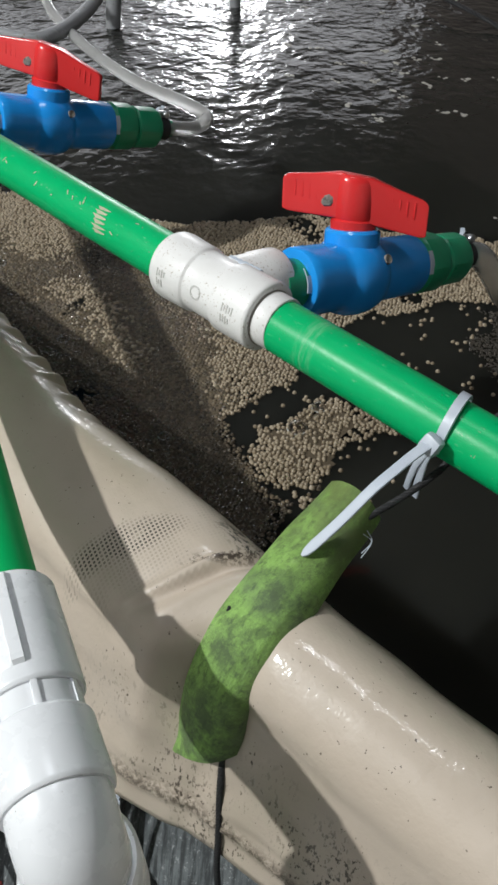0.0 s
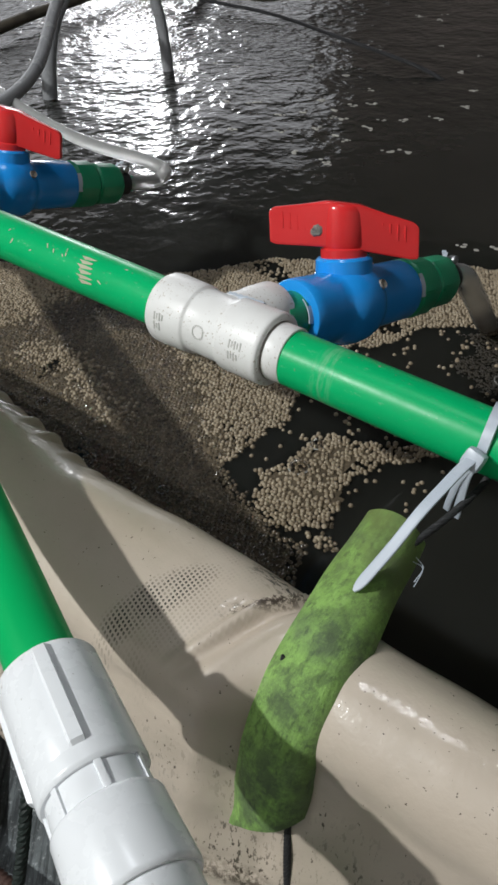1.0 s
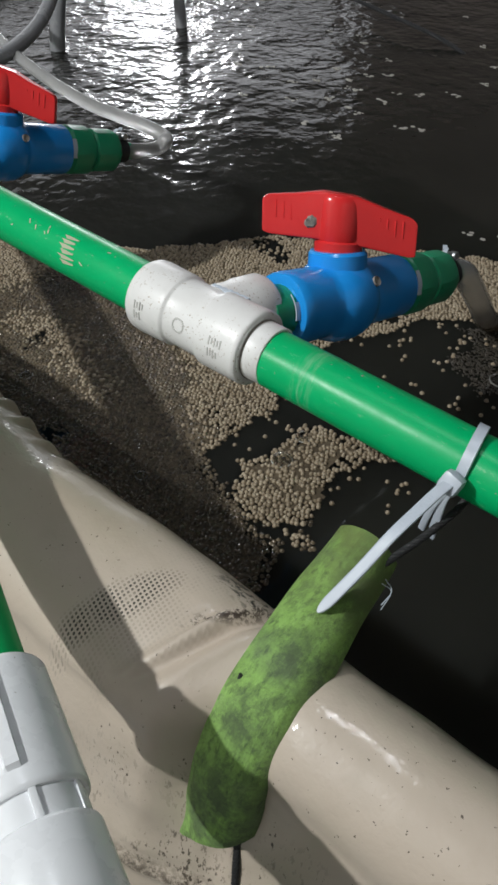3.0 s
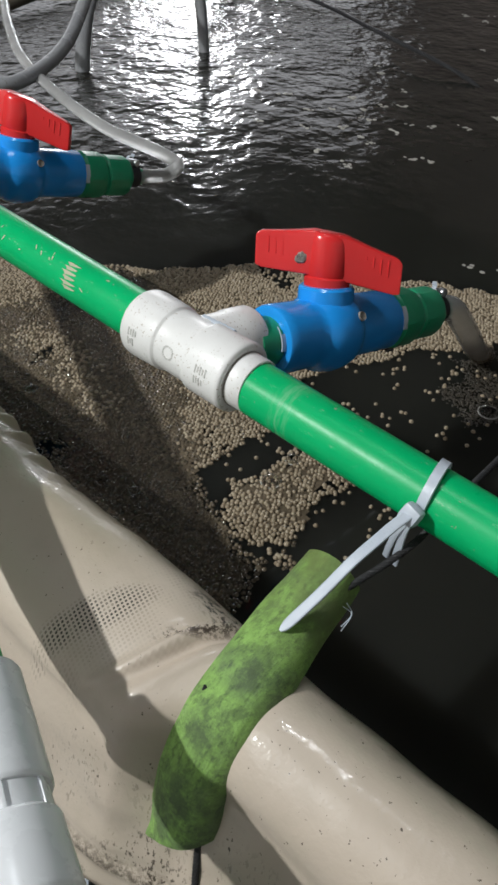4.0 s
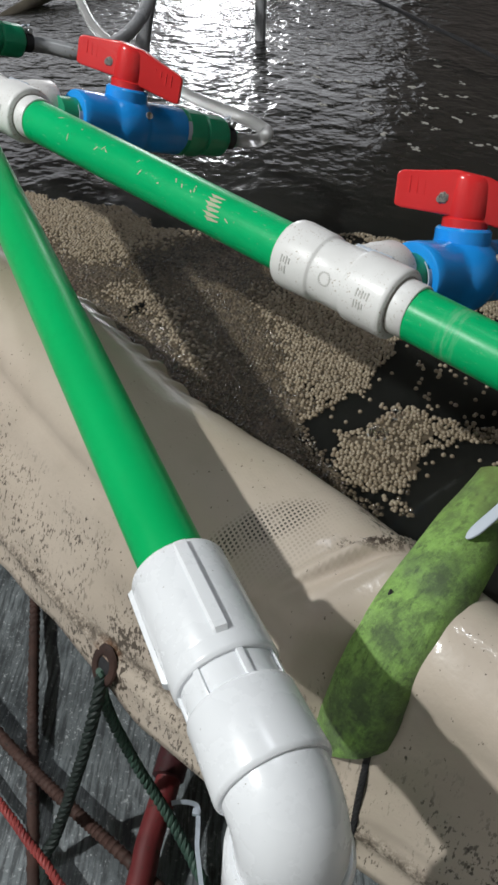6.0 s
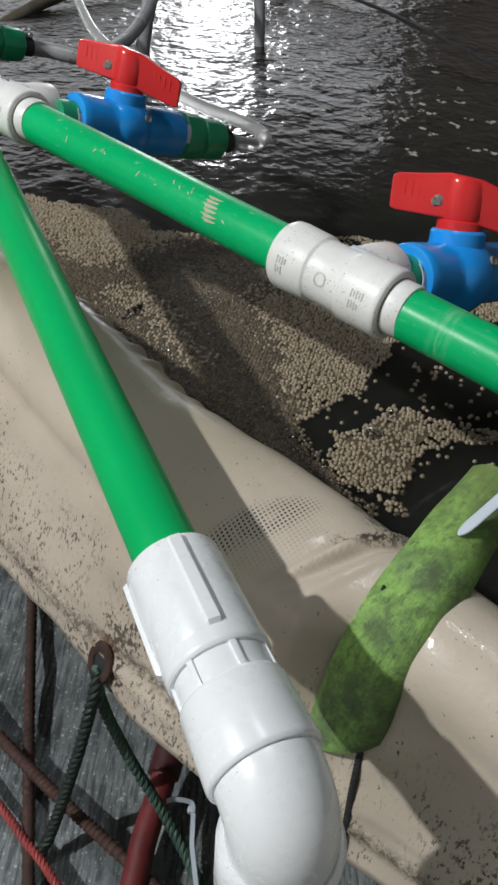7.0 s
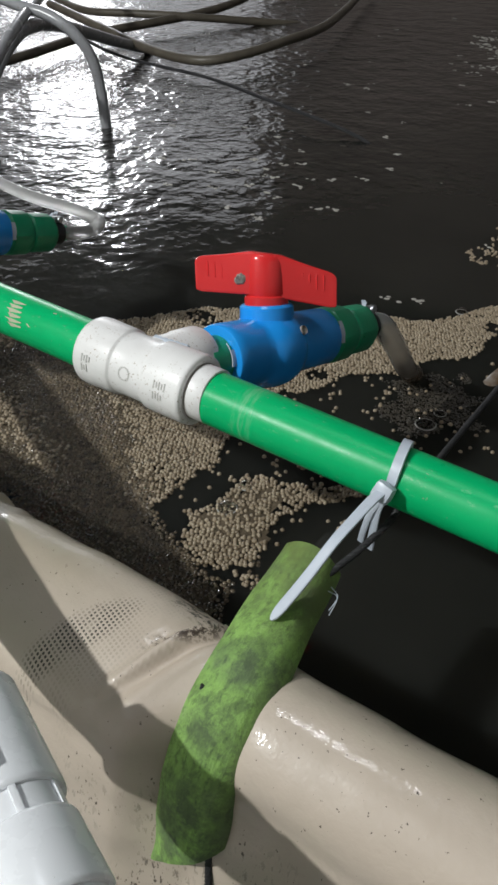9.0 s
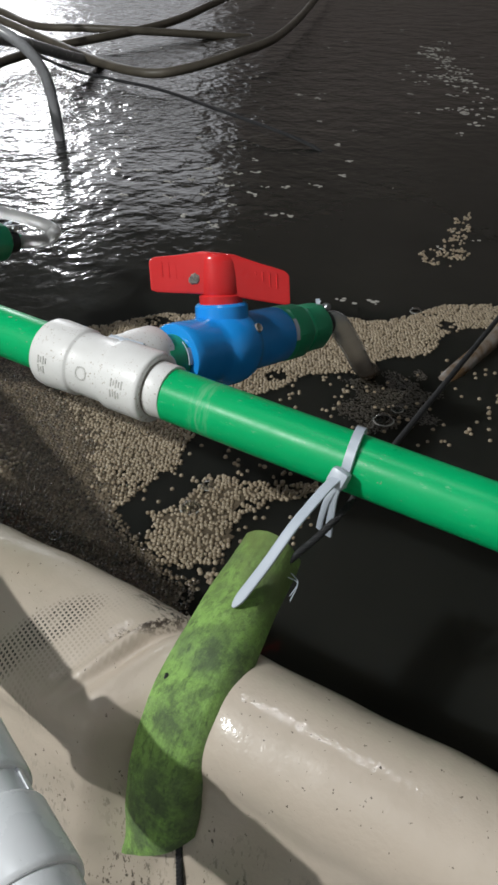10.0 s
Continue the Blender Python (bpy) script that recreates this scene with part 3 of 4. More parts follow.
def build_tee():
    tee = empty("pipe_tee", pose(0, 0, PIPE_Z))
    run = lathe([(-0.0475, 0.0), (-0.0475, 0.0175), (-0.0475, 0.0205), (-0.0466, 0.0221), (-0.0448, 0.0231), (-0.0405, 0.0236), (-0.0220, 0.0229), (-0.0176, 0.0227), (-0.0164, 0.0222), (-0.0157, 0.0214), (-0.0146, 0.0211),
                 (0.0102, 0.0211), (0.0107, 0.0213), (0.0111, 0.0226), (0.0120, 0.0231), (0.0140, 0.0233), (0.0400, 0.0233), (0.0425, 0.0229), (0.0435, 0.0218), (0.0438, 0.0194), (0.0430, 0.0180), (0.0552, 0.0178), (0.0558, 0.0173), (0.0558, 0.0)], 56,
                m=Matrix.Rotation(-math.pi / 2, 4, "Z"))
    body = part("body", run, WHITE_PVC, tee, "scuffed white tee")
    lean = Matrix.Rotation(radians(-14), 4, "X") @ Matrix.Rotation(radians(-6), 4, "Z")
    socket = part("branch_socket", lathe([(0.0, 0.0), (0.0, 0.0205), (0.024, 0.0209), (0.029, 0.0219), (0.045, 0.0224), (0.0470, 0.0216), (0.0475, 0.0196), (0.0475, 0.0)], 44, m=lean), WHITE_PVC, tee)
    # torn moulding flash along the crown, where the branch leaves the body
    rng = np.random.default_rng(17)
    flash = []
    for k in range(13):
        t = k / 12
        flash.append(Vector((-0.004 + 0.028 * t, 0.0128 + 0.0006 * rng.random(), 0.0180 + 0.0014 * t)))
    part("moulding_flash", sweep(flash, lambda t: [(-0.0018 + 0.0008 * math.sin(t * 31), -0.0012), (0.0016 + 0.0008 * math.sin(t * 23), -0.0012), (0.0010, 0.0004), (-0.0008, 0.0007 + 0.0004 * math.sin(t * 41))]), TIE, socket, "torn white ridge of plastic")
    part("dirt_ring", lathe([(0.0, 0.0176), (0.0001, 0.0186), (0.0006, 0.0184), (0.0012, 0.0177)], 36, m=Matrix.Translation((0.0437, 0, 0)) @ Matrix.Rotation(-math.pi / 2, 4, "Z")), CORRODED, tee, "grime round the socket")
    def mark(x, angle, size):
        spin = Matrix.Rotation(radians(angle), 4, "X")
        return spin @ Matrix.Translation((x, 0, 0)) @ Matrix.Translation((0, 0, size))

    ring = bmesh.new()
    for k in range(20):
        a = 2 * math.pi * k / 20
        m = mark(-0.0025 + 0.0042 * math.cos(a), 72 + math.degrees(0.0042 * math.sin(a) / 0.0212), 0.0212)
        block((0.0015, 0.0006, 0.0005), 0, m @ Matrix.Rotation(a + math.pi / 2, 4, "Z"), ring)
    part("moulded_ring", ring, MARK, body)
    for x, angle, r, bars in ((0.0270, 66, 0.0233, 5), (0.0270, 84, 0.0233, 4), (-0.0340, 70, 0.0234, 4), (-0.0340, 86, 0.0234, 3)):
        for k in range(bars):
            part("moulded_bar", block((0.0009, 0.0052 - 0.0016 * (k % 2), 0.0006), 0, mark(x + 0.0021 * (k - 1.5), angle, r)), MARK, body)
    return tee


TEE_X, STEP = -0.036, 0.3945
tee = build_tee()
for k, x in enumerate((TEE_X, TEE_X - STEP, TEE_X - 2 * STEP)):
    ob = tee if k == 0 else copy_thing(tee, pose(x, 0, PIPE_Z - FALL * x))
    ob.matrix_world = pose(x, 0, PIPE_Z - FALL * x)
    tagged(ob, "scuffed white plastic tee joining the green pipe to a valve", "pipe tee", "tees along the green pipe")


def pipe_run(a, b, label):
    bm = lathe([(a, 0.0), (a, 0.0171), (b, 0.0171), (b, 0.0)], 40, m=along_x(0))
    return tagged(part("green_pipe", bm, GREEN_PIPE), label, "pipe", "green pipes between the tees")


pipe_run(TEE_X + 0.05, 1.0, "green plastic pipe with pale scratches, tied over the tank's rim")
pipe_run(TEE_X - STEP + 0.05, TEE_X - 0.042, "green plastic pipe with chipped pale marks between two tees")
pipe_run(TEE_X - 2 * STEP + 0.05, TEE_X - STEP - 0.042, "green plastic pipe running along the tank between two tees")
pipe_run(-1.9, TEE_X - 2 * STEP - 0.042, "green plastic pipe running on along the tank")


def chips():
    rng = np.random.default_rng(3)
    run = bpy.data.objects["green_pipe.001"]
    for k, angle in enumerate((22, 33, 44, 55, 66, 76)):
        u = -0.1490 + 0.0010 * k + rng.normal(0, 0.0005)
        bm = bmesh.new()
        rim = []
        for dx, da in ((-0.0052, -2.2), (-0.001, -4.2), (0.0048, -3.4), (0.0038, -0.5), (0.0010, 2.0), (-0.0022, 4.2), (-0.0034, 1.0)):
            x = u + 1.7 * dx * rng.uniform(0.75, 1.1)
            ang = radians(angle + 1.2 * da * rng.uniform(0.8, 1.1))
            rim.append(bm.verts.new((x, -0.0173 * math.sin(ang), PIPE_Z - FALL * x + 0.0173 * math.cos(ang))))
        bm.faces.new(rim)
        part("chip", bm, PALE, run, "pale chipped spot")
    # small scuffs strewn along the crown
    for k in range(16):
        u, mid = rng.uniform(-0.37, -0.10), radians(rng.uniform(8, 62))
        turn, far = rng.uniform(0, math.pi), rng.uniform(0.0010, 0.0040)
        bm = bmesh.new()
        rim = []
        for j in range(6):
            b = 2 * math.pi * j / 6
            dx, dy = far * math.cos(b) * rng.uniform(0.6, 1.2), 0.0006 * math.sin(b) * rng.uniform(0.6, 1.3)
            x, ang = u + dx * math.cos(turn) - dy * math.sin(turn), mid + (dx * math.sin(turn) + dy * math.cos(turn)) / 0.0173
            rim.append(bm.verts.new((x, -0.01725 * math.sin(ang), PIPE_Z - FALL * x + 0.01725 * math.cos(ang))))
        bm.faces.new(rim)
        part("scuff", bm, PALE, run, "pale scuff")


chips()


# ---- ball valves ----
SAG = 0.15  # the worn lever dips to one side


def build_valve():
    """Origin on the pipe's axis; Y runs to the outlet, Z up the stem."""
    valve = empty("ball_valve")
    part("inlet_nipple", lathe([(0.040, 0.0), (0.040, 0.0168), (0.060, 0.0172), (0.062, 0.0)], 32), DARK_GREEN, valve, "dark green threaded nipple")
    for name, a, b, r in (("sealing_tape", 0.0540, 0.0578, 0.0190), ("outlet_tape", 0.1770, 0.1815, 0.0232)):
        tape = lathe([(a, r - 0.001), (a, r), (b, r), (b, r - 0.001)], 40)
        bmesh.ops.delete(tape, geom=[v for v in tape.verts if v.co.x < r * (0.70 + 0.12 * math.sin(v.co.y * 900)) or v.co.z < -0.3 * r], context="VERTS")
        part(name, tape, TIE, valve, "torn white thread tape")
    body = lathe([(0.0575, 0.0), (0.0575, 0.0215), (0.0580, 0.0238), (0.0595, 0.0246), (0.066, 0.0248), (0.072, 0.0245), (0.088, 0.0243), (0.0935, 0.0242), (0.0960, 0.0254), (0.0995, 0.0276), (0.105, 0.0292),
                  (0.1125, 0.0298), (0.120, 0.0292), (0.1255, 0.0276), (0.1290, 0.0254), (0.1315, 0.0237), (0.136, 0.0233), (0.150, 0.0231), (0.1765, 0.0228), (0.1785, 0.0215), (0.1785, 0.0)], 48)
    lathe([(0.010, 0.0205), (0.0312, 0.0200), (0.0330, 0.0184), (0.0330, 0.0)], 36, body, Matrix.Translation((0, 0.1125, 0)) @ Matrix.Rotation(math.pi / 2, 4, "X"))
    blue = part("body", body, BLUE, valve, "blue moulded body")
    part("boss", lathe([(0.0, 0.0), (0.0, 0.0036), (0.0022, 0.0033), (0.0016, 0.0020), (0.0020, 0.0)], 12, m=Matrix.Translation((0.0245, 0.124, 0.0135)) @ Matrix.Rotation(radians(-25), 4, "Y") @ Matrix.Rotation(-math.pi / 2, 4, "Z")), CORRODED, blue, "corroded brass pin")
    # the handle: a hub with two upright wings, turned across the pipe
    turn = Matrix.Translation((0, 0.1125, 0.0330)) @ Matrix.Rotation(radians(40), 4, "Z")
    bm = lathe([(0.0, 0.0), (0.0, 0.0140), (-0.0055, 0.0142), (-0.0066, 0.0130), (-0.0085, 0.0138), (-0.0310, 0.0130), (-0.0345, 0.0122), (-0.0360, 0.0106), (-0.0366, 0.0080), (-0.0367, 0.0)], 40)
    bmesh.ops.transform(bm, matrix=Matrix.Diagonal((1.16, 1.0, 1, 1)) @ Matrix.Rotation(-math.pi / 2, 4, "X"), verts=bm.verts[:])
    for v in bm.verts:
        v.co.z -= SAG * v.co.x * min(1.0, max(0.0, v.co.z / 0.030))
        v.co = turn @ v.co
    for wing in (-1, 1):
        side = [(0.006, 0.0060), (0.009, 0.0058), (0.012, 0.0056), (0.016, 0.0054), (0.020, 0.0051), (0.030, 0.0045), (0.047, 0.0035), (0.0515, 0.0045)]
        for k in range(6):
            a = radians(90 * k / 5)
            side.append((0.0455 + 0.006 * math.cos(a), 0.0275 + 0.006 * math.sin(a)))
        side += [(0.030, 0.0346), (0.020, 0.0356), (0.016, 0.0360), (0.012, 0.0364), (0.009, 0.0366), (0.006, 0.0366)]
        piece = plate(side, 0.014, 0.0016)
        for v in piece.verts:
            x, up, thick = v.co.x, v.co.y, v.co.z - 0.007
            grow = 1.25 - 0.70 * min(1.0, max(0.0, (x - 0.008) / 0.04)) + 0.42 * max(0.0, 1.0 - (x - 0.006) / 0.012) ** 2
            low = 1.0 - 0.17 * max(0.0, x - 0.012) / 0.04 * up / 0.036
            v.co = turn @ Vector((wing * x, thick * grow * (1.0 - 0.12 * up / 0.036), up * low - SAG * wing * x))
        got = bpy.data.meshes.new("wing")
        piece.to_mesh(got)
        piece.free()
        bm.from_mesh(got)
        bpy.data.meshes.remove(got)
    handle = part("handle", bm, RED, valve, "red moulded lever handle")
    for side in (-1, 1):
        for wing in (-1, 1):
            for k in range(4):
                x = wing * (0.0265 + 0.0052 * k)
                y = side * (0.0070 * (1.25 - 0.70 * (abs(x) - 0.008) / 0.04) * 0.935)
                part("grip_rib", block((0.0013, 0.0012, 0.011), 0.0003, turn @ Matrix.Translation((x, y, 0.0205 - SAG * x)), segments=1), RED, handle)
    rust = lathe([(-0.001, 0.0), (-0.001, 0.0042), (0.0008, 0.0040), (0.0016, 0.0030), (0.0013, 0.0014), (0.0017, 0.0)], 18)
    for v in rust.verts:
        v.co *= 1.0 + 0.40 * noise.noise(v.co * 520 + Vector((3.1, 0.7, 5.2)))
    bmesh.ops.transform(rust, matrix=turn @ Matrix.Translation((-0.0185, -0.0073, 0.0190)) @ Matrix.Rotation(math.pi, 4, "Z"), verts=rust.verts[:])
    part("handle_screw", rust, CORRODED, handle, "corroded screw head")
    adapter = lathe([(0.178, 0.0), (0.178, 0.0218), (0.180, 0.0226)], 40)
    for a, b, r in ((0.1795, 0.207, 0.0230), (0.207, 0.238, 0.0205)):
        ring = lathe([(a, 0.0), (a, r - 0.0015), (a + 0.002, r), (b - 0.006, r * 0.985), (b - 0.002, r - 0.0022), (b, r - 0.0045), (b, 0.0)], 36)
        for v in ring.verts:
            k = 1.0 + 0.035 * max(0.0, math.cos(6 * math.atan2(v.co.z, v.co.x))) ** 2
            v.co.x, v.co.z = v.co.x * k, v.co.z * k
        got = bpy.data.meshes.new("ring")
        ring.to_mesh(got)
        ring.free()
        adapter.from_mesh(got)
        bpy.data.meshes.remove(got)
    lathe([(0.236, 0.0), (0.236, 0.0095), (0.258, 0.0085), (0.258, 0.0)], 20, adapter)
    part("hose_adapter", adapter, DARK_GREEN, valve, "dark green hose adapter", 25)
    shred = [Vector((0.004, 0.234, 0.017)), Vector((0.002, 0.240, 0.021)), Vector((-0.003, 0.246, 0.019)), Vector((-0.006, 0.250, 0.0215))]
    part("tape_end", sweep(glide(shred, 5), [(-0.0018, -0.0003), (0.0018, -0.0003), (0.0018, 0.0003), (-0.0018, 0.0003)]), TIE, valve, "loose shred of white tape")
    band = part("hose_clamp", lathe([(0.2415, 0.0098), (0.2415, 0.0116), (0.2515, 0.0116), (0.2515, 0.0098)], 26), BLACK, valve, "dark perforated clamp band")
    screw = block((0.0100, 0.0090, 0.0065), 0.0014, Matrix.Translation((-0.002, 0.2465, 0.0140)))
    lathe([(0.0, 0.0), (0.0, 0.0036), (0.0045, 0.0036), (0.0052, 0.0030), (0.0052, 0.0)], 8, screw, Matrix.Translation((0.003, 0.2465, 0.0150)) @ Matrix.Rotation(-math.pi / 2, 4, "Z"))
    part("clamp_screw", screw, STEEL, band, "bright steel clamp screw")
    return valve


valve = build_valve()
AIM = ((0.14, 1.0, -0.26), (0.13, 1.0, -0.31), (0.18, 1.0, -0.27))
VALVE_X, ROLL = (-0.030, -0.412, -0.800), (-15, -5, -5)
ends = []
for k, way in enumerate(AIM):
    ob = valve if k == 0 else copy_thing(valve, Matrix())
    y = Vector(way).normalized()
    x = y.cross(Vector((0, 0, 1))).normalized()
    m = Matrix((x, y, x.cross(y))).transposed().to_4x4()
    m.translation = (VALVE_X[k], 0, PIPE_Z - FALL * VALVE_X[k])
    ob.matrix_world = m @ Matrix.Rotation(radians(ROLL[k]), 4, "Y")
    ends.append((m @ Vector((0, 0.244, 0)), y))
    tagged(ob, "blue plastic ball valve with red lever handle and green outlet", "ball valve", "ball valves along the pipe")


# ---- hoses ----
def hose(points, r, label, material=HOSE):
    return tagged(part("hose", sweep(glide(points, 10), circle(r, 16)), material), label, "hose", "hoses over the tank")


a, y = ends[0]
hose([a, a + y * 0.014, a + y * 0.028 + Vector((0.0, 0, -0.004)), (0.0060, 0.2800, -0.010), (0.0040, 0.3100, -0.042), (0.0010, 0.3400, -0.075), (-0.004, 0.3720, -0.102), (-0.008, 0.392, -0.116), (-0.014, 0.42, -0.15)], 0.0110,
     "clear plastic hose, slimy brown where it dips into the water")
a, y = ends[1]
hose([a, a + y * 0.02, (-0.392, 0.290, -0.004), (-0.389, 0.305, 0.0), (-0.402, 0.316, 0.0), (-0.44, 0.32, 0.002), (-0.54, 0.32, 0.004), (-0.68, 0.35, 0.006), (-0.82, 0.395, 0.01), (-0.95, 0.46, 0.02), (-1.2, 0.60, 0.05), (-1.6, 0.75, 0.2)], 0.0078,
     "clear plastic hose looped back beside the valve outlet")
a, y = ends[2]
hose([a, a + y * 0.03, a + y * 0.09 + Vector((0.02, 0, 0.005)), (-0.80, 0.46, 0.02), (-0.92, 0.62, 0.07), (-1.05, 0.80, 0.10), (-1.3, 1.1, 0.11), (-1.7, 1.5, 0.15)], 0.010, "cloudy plastic hose rising over the water", GREY_HOSE)
hose([(-0.96, 0.90, -0.20), (-0.96, 0.90, -0.10), (-0.965, 0.895, 0.0), (-0.985, 0.88, 0.055), (-1.04, 0.86, 0.095), (-1.15, 0.84, 0.12), (-1.5, 0.85, 0.2), (-2.2, 0.9, 0.6)], 0.011, "old clear hose hanging into the rippled water", GREY_HOSE)
hose([(-1.05, 0.655, -0.2), (-1.037, 0.657, -0.09), (-1.03, 0.68, 0.0), (-1.04, 0.74, 0.055), (-1.08, 0.83, 0.075), (-1.16, 0.97, 0.055), (-1.24, 1.14, 0.01), (-1.32, 1.34, -0.05), (-1.42, 1.6, -0.12)], 0.014, "thick cloudy hose bending down into the tank", GREY_HOSE)
hose([(-1.42, 0.55, -0.13), (-1.45, 0.72, -0.095), (-1.50, 0.98, -0.08), (-1.53, 1.20, -0.08), (-1.57, 1.50, -0.075), (-1.52, 1.98, -0.07), (-1.60, 2.40, -0.06), (-1.8, 3.2, -0.03)], 0.013, "dark slimy hose stretched low over the water", OLD_HOSE)
hose([(0.062, 0.405, -0.135), (0.071, 0.418, -0.114), (0.080, 0.447, -0.105), (0.089, 0.490, -0.100), (0.105, 0.56, -0.09), (0.14, 0.70, -0.07), (0.25, 1.1, 0.0)], 0.0095, "slimy pale hose rising out of the brown water")
hose([(-2.4, 1.8, 0.0), (-2.07, 1.79, -0.04), (-1.83, 1.72, -0.06), (-1.65, 1.76, -0.06), (-1.5, 1.86, -0.07), (-1.3, 2.2, -0.12)], 0.012, "dark hose lying low over the water", OLD_HOSE)
hose([(-1.8, 1.55, -0.02), (-1.49, 1.46, -0.05), (-1.27, 1.40, -0.07), (-1.1, 1.38, -0.075), (-1.03, 1.45, -0.07), (-1.0, 1.65, -0.06), (-1.05, 1.98, -0.06), (-1.32, 2.71, -0.05), (-1.6, 3.4, 0.0)], 0.012, "dark hose sagging over the water", OLD_HOSE)


def rope(points, r, pitch, material, label, strands=3):
    return tagged(part("rope", twisted(glide(points, 6), r, pitch, strands), material), label, "rope")


rope([(-1.5, 1.33, -0.03), (-1.37, 1.29, -0.05), (-1.19, 1.24, -0.06), (-0.95, 1.23, -0.07), (-0.71, 1.15, -0.075), (-0.5, 1.12, -0.10), (-0.4, 1.1, -0.13)], 0.004, 0.03, BLACK, "thin dark rope sagging to the water")


# ---- supply pipe with its elbow ----
def build_supply():
    y = Vector((0.928, -0.368, -0.02)).normalized()
    x = y.cross(Vector((0, 0, 1))).normalized()
    m = Matrix((x, y, x.cross(y))).transposed().to_4x4()
    m.translation = (0.0234, -0.2125, 0.056)
    thing = empty("supply_pipe", m)
    part("pipe", lathe([(-0.62, 0.0), (-0.62, 0.0161), (0.03, 0.0161), (0.03, 0.0)], 40), CLEAN_GREEN, thing, "green plastic pipe")
    coupling = part("coupling", lathe([(0.0300, 0.0162), (0.0300, 0.0206), (0.0306, 0.0216), (0.0320, 0.0222), (0.060, 0.0226), (0.0862, 0.0230), (0.0878, 0.0228), (0.0886, 0.0220), (0.0887, 0.0206), (0.0875, 0.0)], 48), NEW_PVC, thing, "clean white coupling")
    for start in (-8, 92, 192):
        bm = bmesh.new()
        rows = []
        for k in range(13):
            a = radians(start + (0, 1.5, 7, 13.5, 16, 25, 33, 41, 49, 57, 64, 75, 76)[k])
            # a ratchet: steep on one side, running out on the other
            lift = 0.0 if k in (0, 12) else 0.0021 if k < 4 else 0.0005 * (12 - k) / 8
            rows.append([bm.verts.new(((r + lift * (0 < j < 4)) * math.sin(a), y, (r + lift * (0 < j < 4)) * math.cos(a))) for j, (y, r) in enumerate(((0.0312, 0.0219), (0.0325, 0.0222), (0.055, 0.0226), (0.0790, 0.0229), (0.0805, 0.0229)))])
        for p, q in zip(rows, rows[1:]):
            for j in range(4):
                bm.faces.new((p[j], p[j + 1], q[j + 1], q[j]))
        part("grip_panel", bm, NEW_PVC, coupling, smooth=30)
    neck = part("neck", lathe([(0.084, 0.0), (0.084, 0.0205), (0.106, 0.0208), (0.106, 0.0)], 44), NEW_PVC, thing, "white threaded neck")
    for k in range(7):
        a = radians(-10 + 51.4 * k)
        part("tab", block((0.0030, 0.0125, 0.0018), 0.0005, Matrix.Rotation(a, 4, "Y") @ Matrix.Translation((0, 0.0945, 0.0209))), NEW_PVC, neck)
    part("socket", lathe([(0.1000, 0.0), (0.1000, 0.0216), (0.1006, 0.0224), (0.1020, 0.0229), (0.116, 0.0233), (0.1308, 0.0239), (0.1322, 0.0236), (0.1330, 0.0228), (0.1332, 0.0), ], 48), NEW_PVC, thing, "white elbow socket")
    bend = [Vector((0, 0.128, 0)), Vector((0, 0.132, 0))] + [Vector((0, 0.132 + 0.017 * math.sin(radians(9 * k)), -0.017 + 0.017 * math.cos(radians(9 * k)))) for k in range(1, 11)]
    bend += [Vector((0, 0.149, -0.030))]
    part("bend", sweep(bend, circle(0.0215, 40), up=(1, 0, 0)), NEW_PVC, thing, "white elbow bend")
    down = Matrix.Translation((0, 0.149, 0)) @ Matrix.Rotation(-math.pi / 2, 4, "X")
    part("lower_socket", lathe([(0.022, 0.0), (0.022, 0.0232), (0.0245, 0.0248), (0.062, 0.0248), (0.064, 0.0232), (0.064, 0.0)], 44, m=down), NEW_PVC, thing)
    part("drop_pipe", lathe([(0.055, 0.0), (0.055, 0.0161), (0.34, 0.0161), (0.34, 0.0)], 32, m=down), CLEAN_GREEN, thing, "green drop pipe")
    return tagged(thing, "green plastic pipe ending in a white coupling and elbow", "pipe")


build_supply()


